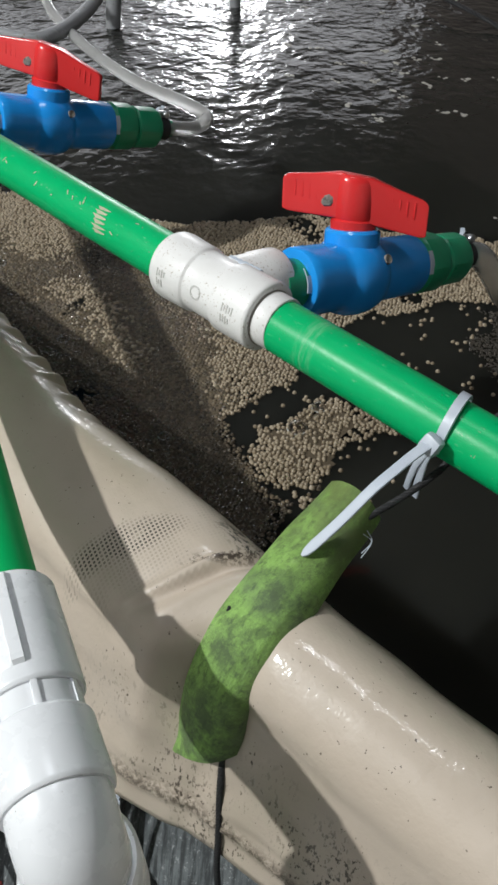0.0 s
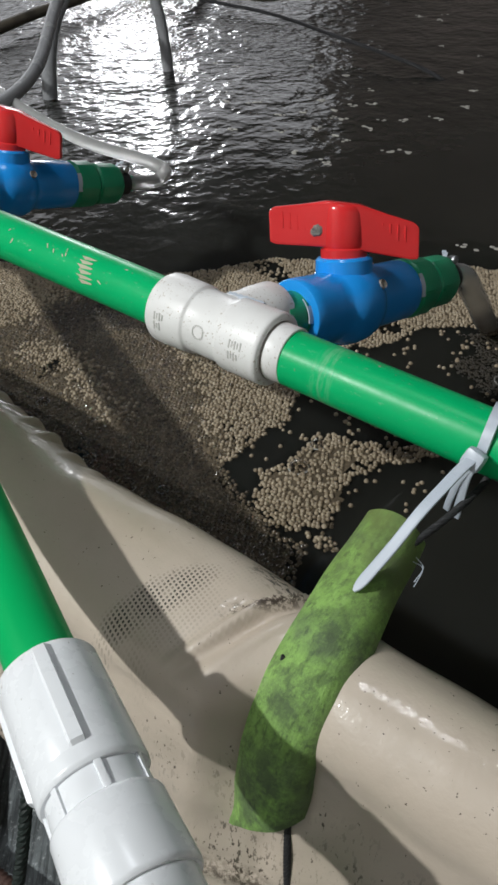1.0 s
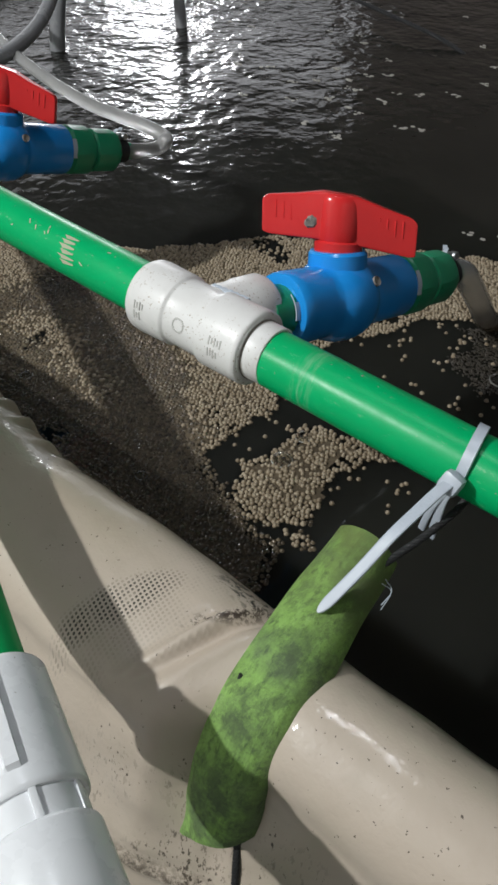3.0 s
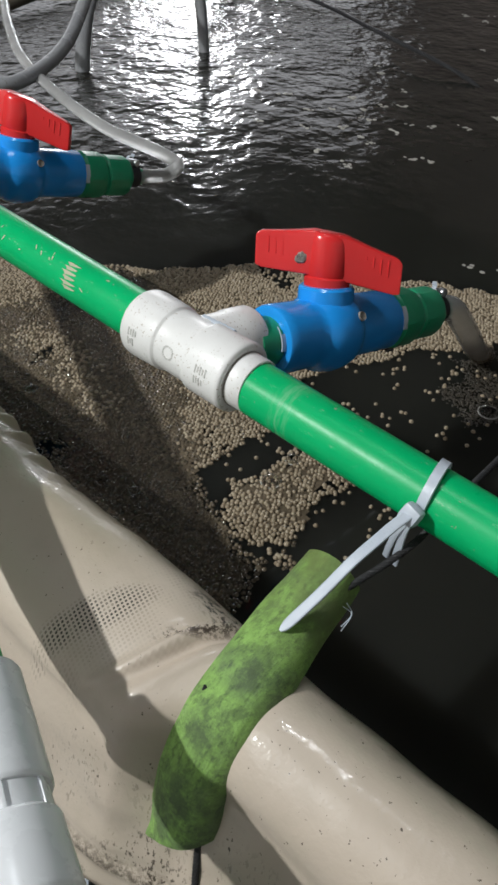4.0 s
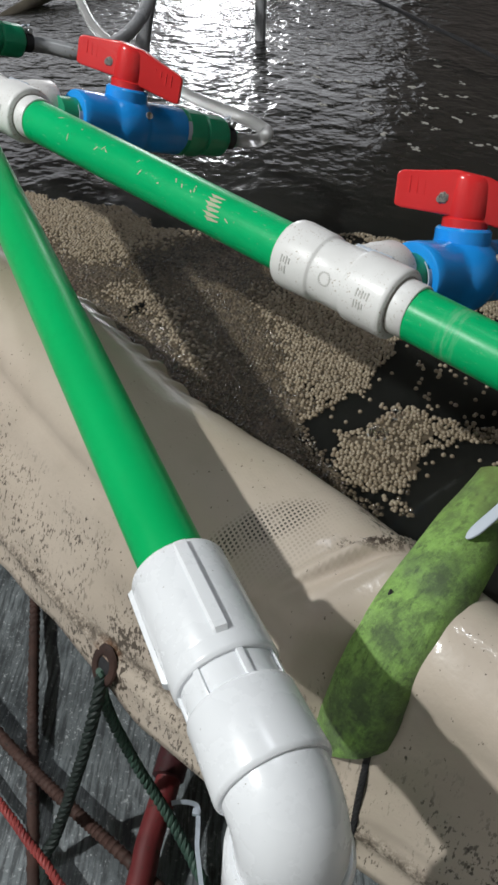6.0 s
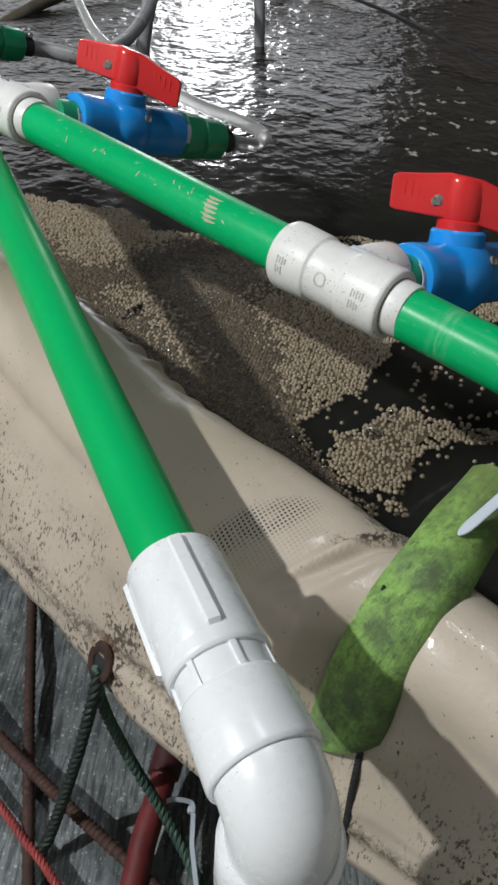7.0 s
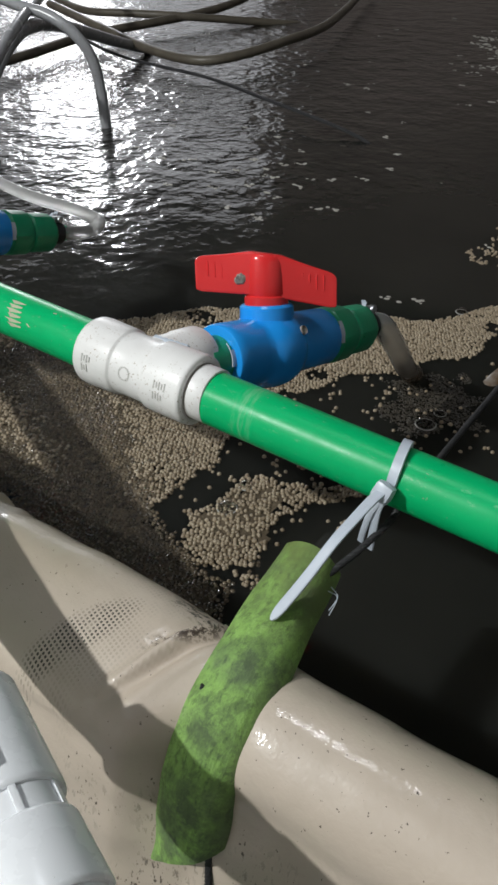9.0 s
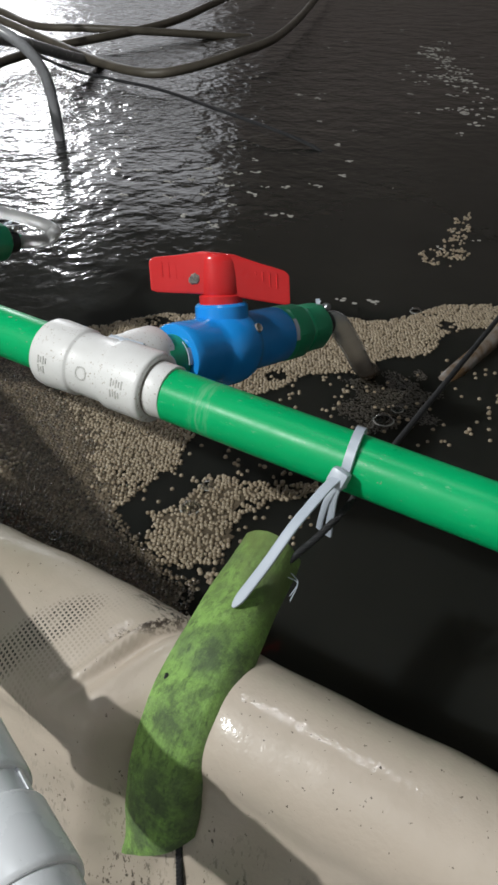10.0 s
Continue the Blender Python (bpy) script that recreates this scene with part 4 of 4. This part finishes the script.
# ---- strap, tie and rope at the rim ----
def build_strap():
    line = glide([(0.1215, -0.050, 0.049), (0.1235, -0.085, 0.0395), (0.1275, -0.122, 0.0290), (0.1305, -0.148, 0.0150), (0.1320, -0.1695, -0.016), (0.1315, -0.180, -0.045), (0.1305, -0.186, -0.074), (0.1300, -0.190, -0.090)], 12)
    last = len(line) - 1
    bm = bmesh.new()
    faces = []
    for i in range(56):
        t = i / 55
        top, low = [], []
        for k in range(15):
            s = k / 7 - 1
            # the lower end is cut askew, the upper one straight
            w = (t * (0.785 - 0.095 * s + 0.035 * s * s) - 0.004 * abs(s) ** 6 * (t > 0.97)) * last
            j = min(int(w), last - 1)
            at = line[j].lerp(line[j + 1], w - j)
            way = (line[min(j + 2, last)] - line[max(j - 1, 0)]).normalized()
            side = way.cross(Vector((0, 0, 1))).normalized()
            out = side.cross(way)
            half = 0.0165 + 0.0062 * min(1.0, t * 1.8) - (0.0068 * min(1.0, max(0.0, (t - 0.42) / 0.4)) * max(0.0, s))
            rise = 0.0105 - 0.0035 * t
            lift = rise * (1 - s * s) - rise * 0.6 - 0.0085 * max(0.0, (s - 0.45) / 0.55) ** 2 * (1 - 0.4 * t) + 0.0010 * noise.noise((t * 9, s * 2, 1.0)) - 0.004 * s * t
            edge = -s * half * (1 + 0.03 * noise.noise((t * 7, s, 4.0)))
            top.append(bm.verts.new(at + side * edge + out * lift))
            low.append(bm.verts.new(at + side * edge * 0.985 + out * (lift - 0.0028)))
        faces.append(top + low[::-1])
    for p, q in zip(faces, faces[1:]):
        for k in range(30):
            bm.faces.new((p[k], p[(k + 1) % 30], q[(k + 1) % 30], q[k]))
    for loop in (faces[0], faces[-1]):
        for k in range(14):
            bm.faces.new((loop[k], loop[k + 1], loop[28 - k], loop[29 - k]))
    hole = min((v.co.copy() for v in bm.verts), key=lambda p: (p - Vector((0.1145, -0.1405, 0.024))).length)
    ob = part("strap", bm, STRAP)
    pin = lathe([(-0.002, 0.0), (-0.002, 0.0012), (0.0008, 0.0011), (0.0008, 0.0)], 12, m=Matrix.Translation(hole) @ Matrix.Rotation(radians(65), 4, "X"))
    part("nail_hole", pin, BLACK, ob, "small dark nail hole")
    return tagged(ob, "weathered green plastic strip bent over the tank's rim", "plastic strap")


build_strap()

def fibres():
    rng = np.random.default_rng(12)
    for k in range(2):
        u, y = 0.1405 + 0.002 * rng.random(), -0.062 - 0.0028 * k
        z = 0.0415 + 0.25 * (y + 0.062)
        q = Vector((u, y, z))
        a = q + Vector((rng.uniform(0.003, 0.006), rng.uniform(-0.004, 0.001), rng.uniform(-0.002, 0.002)))
        b = a + Vector((rng.uniform(-0.002, 0.002), rng.uniform(-0.009, -0.003), rng.uniform(-0.007, -0.002)))
        part("fibre", sweep(glide([q, a, b], 4), circle(0.00028, 5)), TIE, bpy.data.objects["strap"], "frayed pale fibre")


fibres()


def build_tie():
    tie = empty("cable_tie", pose(0.144, 0, PIPE_Z))
    ring = [(0.0165, -0.0029), (0.0183, -0.0027), (0.0183, 0.0027), (0.0165, 0.0029)]
    bm = bmesh.new()
    rows = []
    for k in range(40):
        a = 2 * math.pi * k / 40
        rows.append([bm.verts.new((w + 0.004 * math.cos(a - 2.6), r * math.cos(a), r * math.sin(a))) for r, w in ring])
    for p, q in zip(rows, rows[1:] + rows[:1]):
        for k in range(4):
            bm.faces.new((p[k], p[(k + 1) % 4], q[(k + 1) % 4], q[k]))
    part("loop", bm, TIE, tie, "band round the pipe", 25)
    head = Vector((0.003, -0.0235, 0.003))
    part("head", block((0.0108, 0.0085, 0.0108), 0.0028, Matrix.Translation(head) @ Matrix.Rotation(-0.5, 4, "X") @ Matrix.Rotation(0.25, 4, "Y")), TIE, tie, "square locking head")
    flat = [(-0.0029, -0.0007), (0.0029, -0.0007), (0.0029, 0.0005), (0.0021, 0.0008), (-0.0021, 0.0008), (-0.0029, 0.0005)]

    def taper(t):
        k = 1.0 if t < 0.93 else max(0.25, math.sqrt(max(0.0, 1 - ((t - 0.93) / 0.072) ** 2)))
        return [(a * k, b) for a, b in flat]

    base = Vector((0.144, 0, PIPE_Z))
    tail = [head + Vector((0.000, -0.002, 0.002)), Vector((0.1450, -0.0345, 0.0830)) - base, Vector((0.1425, -0.0470, 0.0785)) - base, Vector((0.1388, -0.0600, 0.0708)) - base, Vector((0.1336, -0.0775, 0.0562)) - base, Vector((0.1274, -0.0985, 0.0415)) - base]
    strip = part("tail", sweep(glide(tail, 14), taper), TIE, tie, "long free tail", 12)
    line = glide(tail, 8)
    for k in range(10, 24):
        q = line[k] + Vector((0, 0.0001, 0.0007))
        part("tooth", block((0.0026, 0.0006, 0.0006), 0.0001, Matrix.Translation(q), segments=1), TIE, strip)
    short = [head + Vector((0.001, 0.001, -0.003)), Vector((0.1450, -0.023, 0.070)) - base, Vector((0.1435, -0.0225, 0.053)) - base, Vector((0.1420, -0.021, 0.037)) - base]
    part("second_tail", sweep(glide(short, 6), [(a * 0.75, b) for a, b in flat], up=(0, -1, 0.3)), TIE, tie, "short cut tail")
    short = [head + Vector((0.000, 0.001, -0.003)), Vector((0.1415, -0.024, 0.066)) - base, Vector((0.1385, -0.0235, 0.052)) - base, Vector((0.1365, -0.022, 0.0405)) - base]
    part("second_tail", sweep(glide(short, 6), [(a * 0.6, b) for a, b in flat], up=(0, -1, 0.3)), TIE, tie)
    return tagged(tie, "white nylon cable tie round the green pipe", "cable tie")


build_tie()
rope([(0.1620, -0.207, -0.31), (0.1610, -0.203, -0.22), (0.1580, -0.199, -0.150), (0.1520, -0.190, -0.115), (0.1455, -0.1810, -0.082), (0.140, -0.1715, -0.055), (0.136, -0.1635, -0.025), (0.135, -0.153, 0.002), (0.135, -0.138, 0.0170), (0.136, -0.118, 0.0215),
      (0.131, -0.085, 0.0310), (0.134, -0.056, 0.0385), (0.1425, -0.033, 0.0470), (0.149, -0.014, 0.0560), (0.150, 0.0, 0.0600), (0.149, 0.05, 0.058), (0.147, 0.26, 0.050), (0.143, 0.7, 0.035), (0.135, 1.6, 0.0), (0.13, 2.2, -0.1)], 0.0020, 0.010, CORD,
     "thin black braided rope tied over the rim and pipe", 4)


# ---- outside the tank ----
def build_eyelet():
    m = Matrix.Translation((-0.036, -0.2165, -0.128)) @ Matrix.Rotation(radians(68), 4, "X") @ Matrix.Diagonal((0.95, 1.4, 1, 1))
    bm = bmesh.new()
    rows = []
    for k in range(28):
        a = 2 * math.pi * k / 28
        rows.append([bm.verts.new(m @ Vector(((0.0088 + 0.0036 * math.cos(b)) * math.cos(a), (0.0088 + 0.0036 * math.cos(b)) * math.sin(a), 0.0022 * math.sin(b)))) for b in [math.pi * j / 4 for j in range(8)]])
    for p, q in zip(rows, rows[1:] + rows[:1]):
        for k in range(8):
            bm.faces.new((p[k], p[(k + 1) % 8], q[(k + 1) % 8], q[k]))
    ring = part("eyelet", bm, RUST, liner, "rusty round eyelet")
    hole = lathe([(-0.0004, 0.0), (-0.0004, 0.0062), (0.0006, 0.0060), (0.0006, 0.0)], 20, m=m @ Matrix.Rotation(math.pi / 2, 4, "X"))
    part("eyelet_hole", hole, BLACK, ring, "dark hole")


build_eyelet()


def bar(points, r, material, label, category="rebar"):
    line = glide(points, 60 if category == "rebar" else 8)
    thick = [(a, b) for a, b in circle(r, 12)]
    section = (lambda t: [(a * k, b * k) for k in [1.0 + 0.16 * (int(t * (len(line) - 1) + 0.5) % 4 == 0)] for a, b in thick]) if category == "rebar" else thick
    ob = part("rebar" if category == "rebar" else "steel_tube", sweep(line, section), material)
    return tagged(ob, label, category)


bar([(-0.27, -0.14, -0.285), (-0.222, -0.172, -0.286), (-0.129, -0.237, -0.285), (-0.052, -0.289, -0.285), (0.10, -0.39, -0.285)], 0.0046, RUST, "rusty reinforcing bar on the ground")
bar([(-0.25, -0.272, -0.278), (-0.115, -0.268, -0.276), (-0.038, -0.263, -0.272), (0.033, -0.254, -0.276), (0.20, -0.235, -0.280)], 0.0046, RUST, "rusty reinforcing bar crossing another one")
bar([(-0.016, -0.172, -0.262), (0.003, -0.202, -0.268), (0.024, -0.2375, -0.272), (0.041, -0.261, -0.274), (0.085, -0.33, -0.278)], 0.0100, RED_STEEL, "dull red painted steel tube on the ground", "steel tube")
bar([(-0.030, -0.150, -0.262), (-0.012, -0.178, -0.262), (0.0005, -0.198, -0.264)], 0.0128, MAROON, "dark maroon socket on a steel tube's end", "steel tube")
rope([(-0.036, -0.219, -0.134), (-0.029, -0.231, -0.150), (-0.026, -0.249, -0.19), (-0.028, -0.268, -0.24), (-0.028, -0.286, -0.277), (-0.02, -0.300, -0.284), (0.05, -0.34, -0.285)], 0.0044, 0.017, ROPE_DARK, "dark green twisted rope knotted to an eyelet")
rope([(-0.036, -0.219, -0.132), (-0.030, -0.224, -0.160), (-0.008, -0.221, -0.215), (0.020, -0.218, -0.255), (0.045, -0.220, -0.275), (0.075, -0.226, -0.283), (0.15, -0.24, -0.285)], 0.0042, 0.016, ROPE_GREEN, "green twisted rope running down from an eyelet")
rope([(-0.15, -0.298, -0.283), (-0.069, -0.298, -0.281), (-0.041, -0.299, -0.281), (-0.012, -0.299, -0.281), (0.08, -0.305, -0.283)], 0.0034, 0.012, ROPE_RED, "red twisted cord on the ground sheet")


# ---- feed pellets, bubbles and foam on the water ----
RAFT = [(-0.95, -0.09), (-0.95, 0.02), (-0.60, 0.165), (-0.53, 0.206), (-0.47, 0.206), (-0.384, 0.259), (-0.32, 0.334), (-0.298, 0.369), (-0.262, 0.392), (-0.19, 0.420), (-0.12, 0.470), (-0.04, 0.505), (0.003, 0.585), (0.063, 0.622),
        (0.14, 0.66), (0.11, 0.57), (0.055, 0.545), (0.030, 0.489), (0.036, 0.452), (0.0, 0.436), (-0.014, 0.378), (-0.057, 0.350), (-0.072, 0.303), (-0.106, 0.270), (-0.114, 0.22),
        (-0.094, 0.151), (-0.088, 0.133), (-0.092, 0.105), (-0.094, 0.081), (-0.088, 0.065), (-0.101, 0.053), (-0.088, 0.045), (-0.043, 0.03), (-0.011, 0.019), (0.019, 0.015), (0.030, -0.03), (0.045, -0.09)]
CLUMP = [(-0.053, 0.039), (-0.062, 0.057), (-0.073, 0.063), (-0.059, 0.08), (-0.058, 0.095), (-0.052, 0.115), (-0.061, 0.136), (-0.047, 0.142), (-0.022, 0.144), (0.04, 0.182), (0.046, 0.165), (0.001, 0.115), (0.002, 0.099), (0.003, 0.081), (0.016, 0.076), (0.015, 0.062), (0.014, 0.038), (0.033, 0.034), (0.025, 0.021), (0.008, 0.026), (-0.009, 0.027), (-0.026, 0.022), (-0.043, 0.03)]
# strip of raft that lies in the light, between painted shadow bands
LIT_STREAK = [(-0.39, 0.068), (-0.391, 0.095), (-0.349, 0.096), (-0.292, 0.079), (-0.231, 0.061), (-0.208, 0.05), (-0.217, 0.041), (-0.277, 0.056), (-0.331, 0.065), (-0.363, 0.056)]
PATCH = [(-0.090, 0.725), (-0.070, 0.765), (-0.085, 0.86), (-0.098, 0.97), (-0.070, 0.90), (-0.022, 0.755), (-0.032, 0.710), (-0.055, 0.675)]


def inside(x, y, shape):
    odd = False
    for (x0, y0), (x1, y1) in zip(shape, shape[1:] + shape[:1]):
        if (y0 > y) != (y1 > y) and x < (x1 - x0) * (y - y0) / (y1 - y0) + x0:
            odd = not odd
    return odd


def dry_lit_from(y):
    """Where the lit, unsoaked pellets below the tee begin."""
    return -0.272 + 0.160 * min(1.0, max(0.0, (0.178 - y) / 0.11))


def pellet_spots():
    rng = np.random.default_rng(4)
    spots, wet_shaded, d = [], [], 0.0040
    for j in range(int(1.02 / (d * 0.87))):
        for i in range(int(1.15 / d)):
            x = -0.95 + (i + 0.5 * (j % 2)) * d + rng.normal(0, 0.0007)
            y = -0.09 + j * d * 0.87 + rng.normal(0, 0.0007)
            wob = (0.009 * noise.noise((x * 38, y * 38, 0)), 0.009 * noise.noise((x * 38, y * 38, 9)))
            px, py = x + wob[0], y + wob[1]
            full = inside(px, py, RAFT) or inside(px, py, CLUMP) or inside(px, py, PATCH)
            chance = 0.97 if full else 0.0
            if inside(px, py, CLUMP):
                chance = 0.97 if y < 0.06 else 0.80 + 0.5 * noise.noise((x * 70, y * 70, 11))
            if full and y > 0.66:
                chance = 0.25 + 0.6 * noise.noise((x * 60, y * 60, 3))
            if not full and -0.13 < x < 0.06 and 0.0 < y < 0.36:
                chance = 0.015 + 0.26 * max(0.0, noise.noise((x * 45, y * 45, 5)))
            if not full and 0.02 < x < 0.16 and 0.27 < y < 0.46:
                chance = 0.02 + 0.05 * max(0.0, noise.noise((x * 45, y * 45, 5)))
            if full and noise.noise((x * 16, y * 16, 2)) < -0.52:
                chance = 0.2
            if rng.random() < chance:
                # dry, lit ones lie in a streak, off the tee, and at the far end; the rest is wet, with pipe shadows
                # painted in
                soft = 0.016 * noise.noise((x * 30, y * 30, 7)) + rng.normal(0, 0.008)
                dry_lit = inside(x + soft, y + soft, LIT_STREAK) or (x > dry_lit_from(y) + 2.0 * soft and y > 0.058 + soft) or inside(x, y, CLUMP) or (x < -0.435 + 2 * soft and y > 0.085 + soft) or y > 0.235
                (spots if dry_lit else wet_shaded).append((x, y))
    return spots, wet_shaded


def pellet_mesh(name, spots, z, label, material, radius=0.00206, category="feed pellets", flat=1.0):
    seed = bmesh.new()
    bmesh.ops.create_icosphere(seed, subdivisions=2, radius=1.0)
    base = np.array([v.co[:] for v in seed.verts])
    tris = np.array([[v.index for v in f.verts] for f in seed.faces])
    seed.free()
    rng = np.random.default_rng(len(spots))
    n = len(spots)
    size = rng.normal(1.0, 0.09, n) * radius
    where = np.array([(x, y, WATER_Z + z + 0.0006 * rng.random()) for x, y in spots])
    verts = base[None] * (size[:, None, None] * rng.uniform(0.9, 1.08, (n, 1, 3))) * np.array((1.0, 1.0, flat)) + where[:, None]
    faces = tris[None] + (np.arange(n) * len(base))[:, None, None]
    me = bpy.data.meshes.new(name)
    me.from_pydata(verts.reshape(-1, 3).tolist(), [], faces.reshape(-1, 3).tolist())
    me.materials.append(material)
    me.shade_smooth()
    return tagged(new(name, me), label, category, kind="stuff")


def build_scum():
    """The brown slurry of crumbled feed between the pellets."""
    bm = bmesh.new()
    step, made = 0.006, {}
    for j in range(112):
        for i in range(190):
            x, y = -0.95 + i * step, -0.088 + j * step
            px, py = x + 0.012 * noise.noise((x * 30, y * 30, 0)), y + 0.012 * noise.noise((x * 30, y * 30, 9))
            if not (inside(px - 0.010, py, CLUMP) and inside(px + 0.012, py, CLUMP) and inside(px, py + 0.012, CLUMP) and inside(px, py - 0.010, CLUMP)) and (y > 0.60 or not inside(px - 0.012, py, RAFT) or not inside(px + 0.016, py, RAFT) or not inside(px, py + 0.012, RAFT) or noise.noise((x * 16, y * 16, 2)) < -0.45):
                continue
            quad = []
            for a, b in ((0, 0), (1, 0), (1, 1), (0, 1)):
                key = (i + a, j + b)
                if key not in made:
                    qx, qy = x + a * step, y + b * step
                    made[key] = bm.verts.new((qx, qy, WATER_Z + 0.0002 + 0.0004 * noise.noise((qx * 90, qy * 90, 1))))
                quad.append(made[key])
            bm.faces.new(quad)
    return tagged(part("feed_scum", bm, SCUM, smooth=0), "brown film of crumbled feed between floating pellets", "scum", kind="stuff")


build_scum()
dry_lit, wet_shaded = pellet_spots()
pellet_mesh("feed_pellets", dry_lit, -0.0001, "pale brown round feed pellets floating on the water", PELLET)
pellet_mesh("wet_shaded_pellets", wet_shaded, -0.0009, "dark wet feed pellets sunk level with the water, pipe shadows in their tone", WET_SHADED)


def build_bubble():
    bm = bmesh.new()
    bmesh.ops.create_uvsphere(bm, u_segments=20, v_segments=12, radius=1.0)
    bmesh.ops.delete(bm, geom=[v for v in bm.verts if v.co.z < -0.05], context="VERTS")
    ob = part("bubble", bm, FILM)
    film = ob.modifiers.new("film", "SOLIDIFY")
    film.thickness, film.offset = 0.05, -1
    rim = bmesh.new()
    bend = [Vector((1.02 * math.cos(a), 1.02 * math.sin(a), 0.02)) for a in [2 * math.pi * k / 28 for k in range(29)]]
    part("meniscus", sweep(bend, circle(0.09, 8), rim), GLINT_RING, ob, "raised ring of water, whitened like its bright reflection")
    return ob


bubble = build_bubble()
for k, (x, y, r) in enumerate([(-0.047, 0.123, 0.0065), (-0.043, 0.089, 0.0085), (-0.47, 0.05, 0.008), (0.046, 0.304, 0.010), (-0.30, 0.02, 0.006), (-0.12, 0.0, 0.005), (-0.05, -0.04, 0.006), (-0.22, -0.03, 0.005), (-0.02, 0.55, 0.007), (0.05, 0.33, 0.006)]):
    m = Matrix.Translation((x, y, WATER_Z + 0.0005)) @ Matrix.Diagonal((r, r, r * 0.8, 1))
    ob = bubble if k == 0 else copy_thing(bubble, Matrix())
    ob.matrix_world = m
    tagged(ob, "clear round bubble floating among the pellets", "bubble", "bubbles on the water")


def build_droplets():
    """Tiny bubbles caught between the wet pellets."""
    rng = np.random.default_rng(21)
    spots = []
    while len(spots) < 2400:
        x, y = rng.uniform(-0.55, 0.02), rng.uniform(-0.08, 0.17)
        if inside(x, y, RAFT) and rng.random() < 0.35 + 0.65 * bell(x, -0.30, 0.14):
            spots.append((x, y))
    return pellet_mesh("tiny_bubbles", spots, 0.0005, "tiny glinting bubbles among the wet pellets", DROPLET, 0.0016, "bubbles", 0.5)


build_droplets()


def build_silt():
    """A cloud of crumbled feed just under the surface beside the hose."""
    rng = np.random.default_rng(33)
    spots = []
    while len(spots) < 2600:
        x, y = rng.uniform(-0.03, 0.11), rng.uniform(0.25, 0.42)
        if ((x - 0.034) / 0.046) ** 2 + ((y - 0.338) / 0.056) ** 2 < 1.0 + 1.3 * noise.noise((x * 38, y * 38, 6)) + rng.normal(0, 0.15):
            spots.append((x, y))
    return pellet_mesh("sunken_crumbs", spots, -0.0005, "dark crumbs of feed sunk just under the water", SILT, 0.0011, "feed crumbs", 0.7)


build_silt()


def build_foam():
    rng = np.random.default_rng(9)
    bm = bmesh.new()

    def fleck(x, y, r, spread, count):
        for k in range(count):
            k = r * rng.uniform(0.35, 1.0)
            q = Matrix.Translation((x + rng.normal(0, spread), y + rng.normal(0, spread * 0.6), WATER_Z)) @ Matrix.Diagonal((k * 1.3, k, k * 0.35, 1))
            bmesh.ops.create_icosphere(bm, subdivisions=1, radius=1, matrix=q)

    for x, y in ((-0.726, 1.512), (-0.664, 1.5), (-0.441, 1.167), (-0.374, 1.08), (-0.353, 0.993), (-0.43, 0.82), (-0.436, 0.757), (-0.496, 0.927), (-0.406, 0.663), (-0.329, 0.763), (-0.078, 0.547), (-0.623, 1.044), (-0.408, 1.491), (-0.108, 0.532)):
        fleck(x, y, 0.0036, 0.006, 7)
    for x, y in ((-0.727, 0.808), (-0.679, 0.829), (-0.597, 0.798), (-0.581, 0.9), (-0.53, 0.867), (-0.495, 0.837), (-0.508, 0.778), (-0.55, 0.737), (-0.623, 0.705), (-0.535, 0.992), (-0.52, 0.905), (-0.4, 0.883), (-0.361, 0.918), (-0.478, 0.674), (-0.353, 0.751), (-0.575, 0.83), (-0.46, 0.768)):
        fleck(x, y, 0.0042, 0.005, 6)
    for k in range(70):
        far = rng.uniform(0.8, 3.4)
        turn = rng.uniform(0.05, 0.95)
        fleck(0.2 - far * math.sin(turn), far * math.cos(turn), 0.0034, 0.005, int(rng.integers(1, 6)))
    # a drifting patch at the calm side
    for k in range(60):
        t = rng.random()
        fleck(-0.70 + 0.53 * t + rng.normal(0, 0.035), 2.30 - 0.90 * t + rng.normal(0, 0.05), 0.0055, 0.014, int(rng.integers(2, 8)))
    return tagged(part("foam_flecks", bm, FOAM), "small pale flecks of foam drifting on the water", "foam", kind="stuff")


build_foam()


# ---- litter on the ground sheet ----
def build_scrap():
    band = [(-0.0017, -0.0005), (0.0017, -0.0005), (0.0017, 0.0005), (-0.0017, 0.0005)]
    tie = empty("old_cable_tie", pose(0.034, -0.199, -0.268))
    base = Vector((0.034, -0.199, -0.268))
    part("tail", sweep(glide([Vector(p) - base for p in ((0.036, -0.199, -0.268), (0.045, -0.208, -0.266), (0.053, -0.216, -0.268), (0.064, -0.224, -0.271), (0.078, -0.234, -0.276))], 6), band), TIE, tie)
    part("loop", sweep(glide([Vector(p) - base for p in ((0.036, -0.199, -0.268), (0.031, -0.196, -0.266), (0.026, -0.200, -0.262), (0.021, -0.206, -0.260), (0.016, -0.209, -0.266))], 6), band), TIE, tie)
    part("head", block((0.006, 0.005, 0.005), 0.001, Matrix.Rotation(0.6, 4, "Z")), TIE, tie)
    tagged(tie, "discarded white nylon cable tie on the ground sheet", "cable tie")


build_scrap()
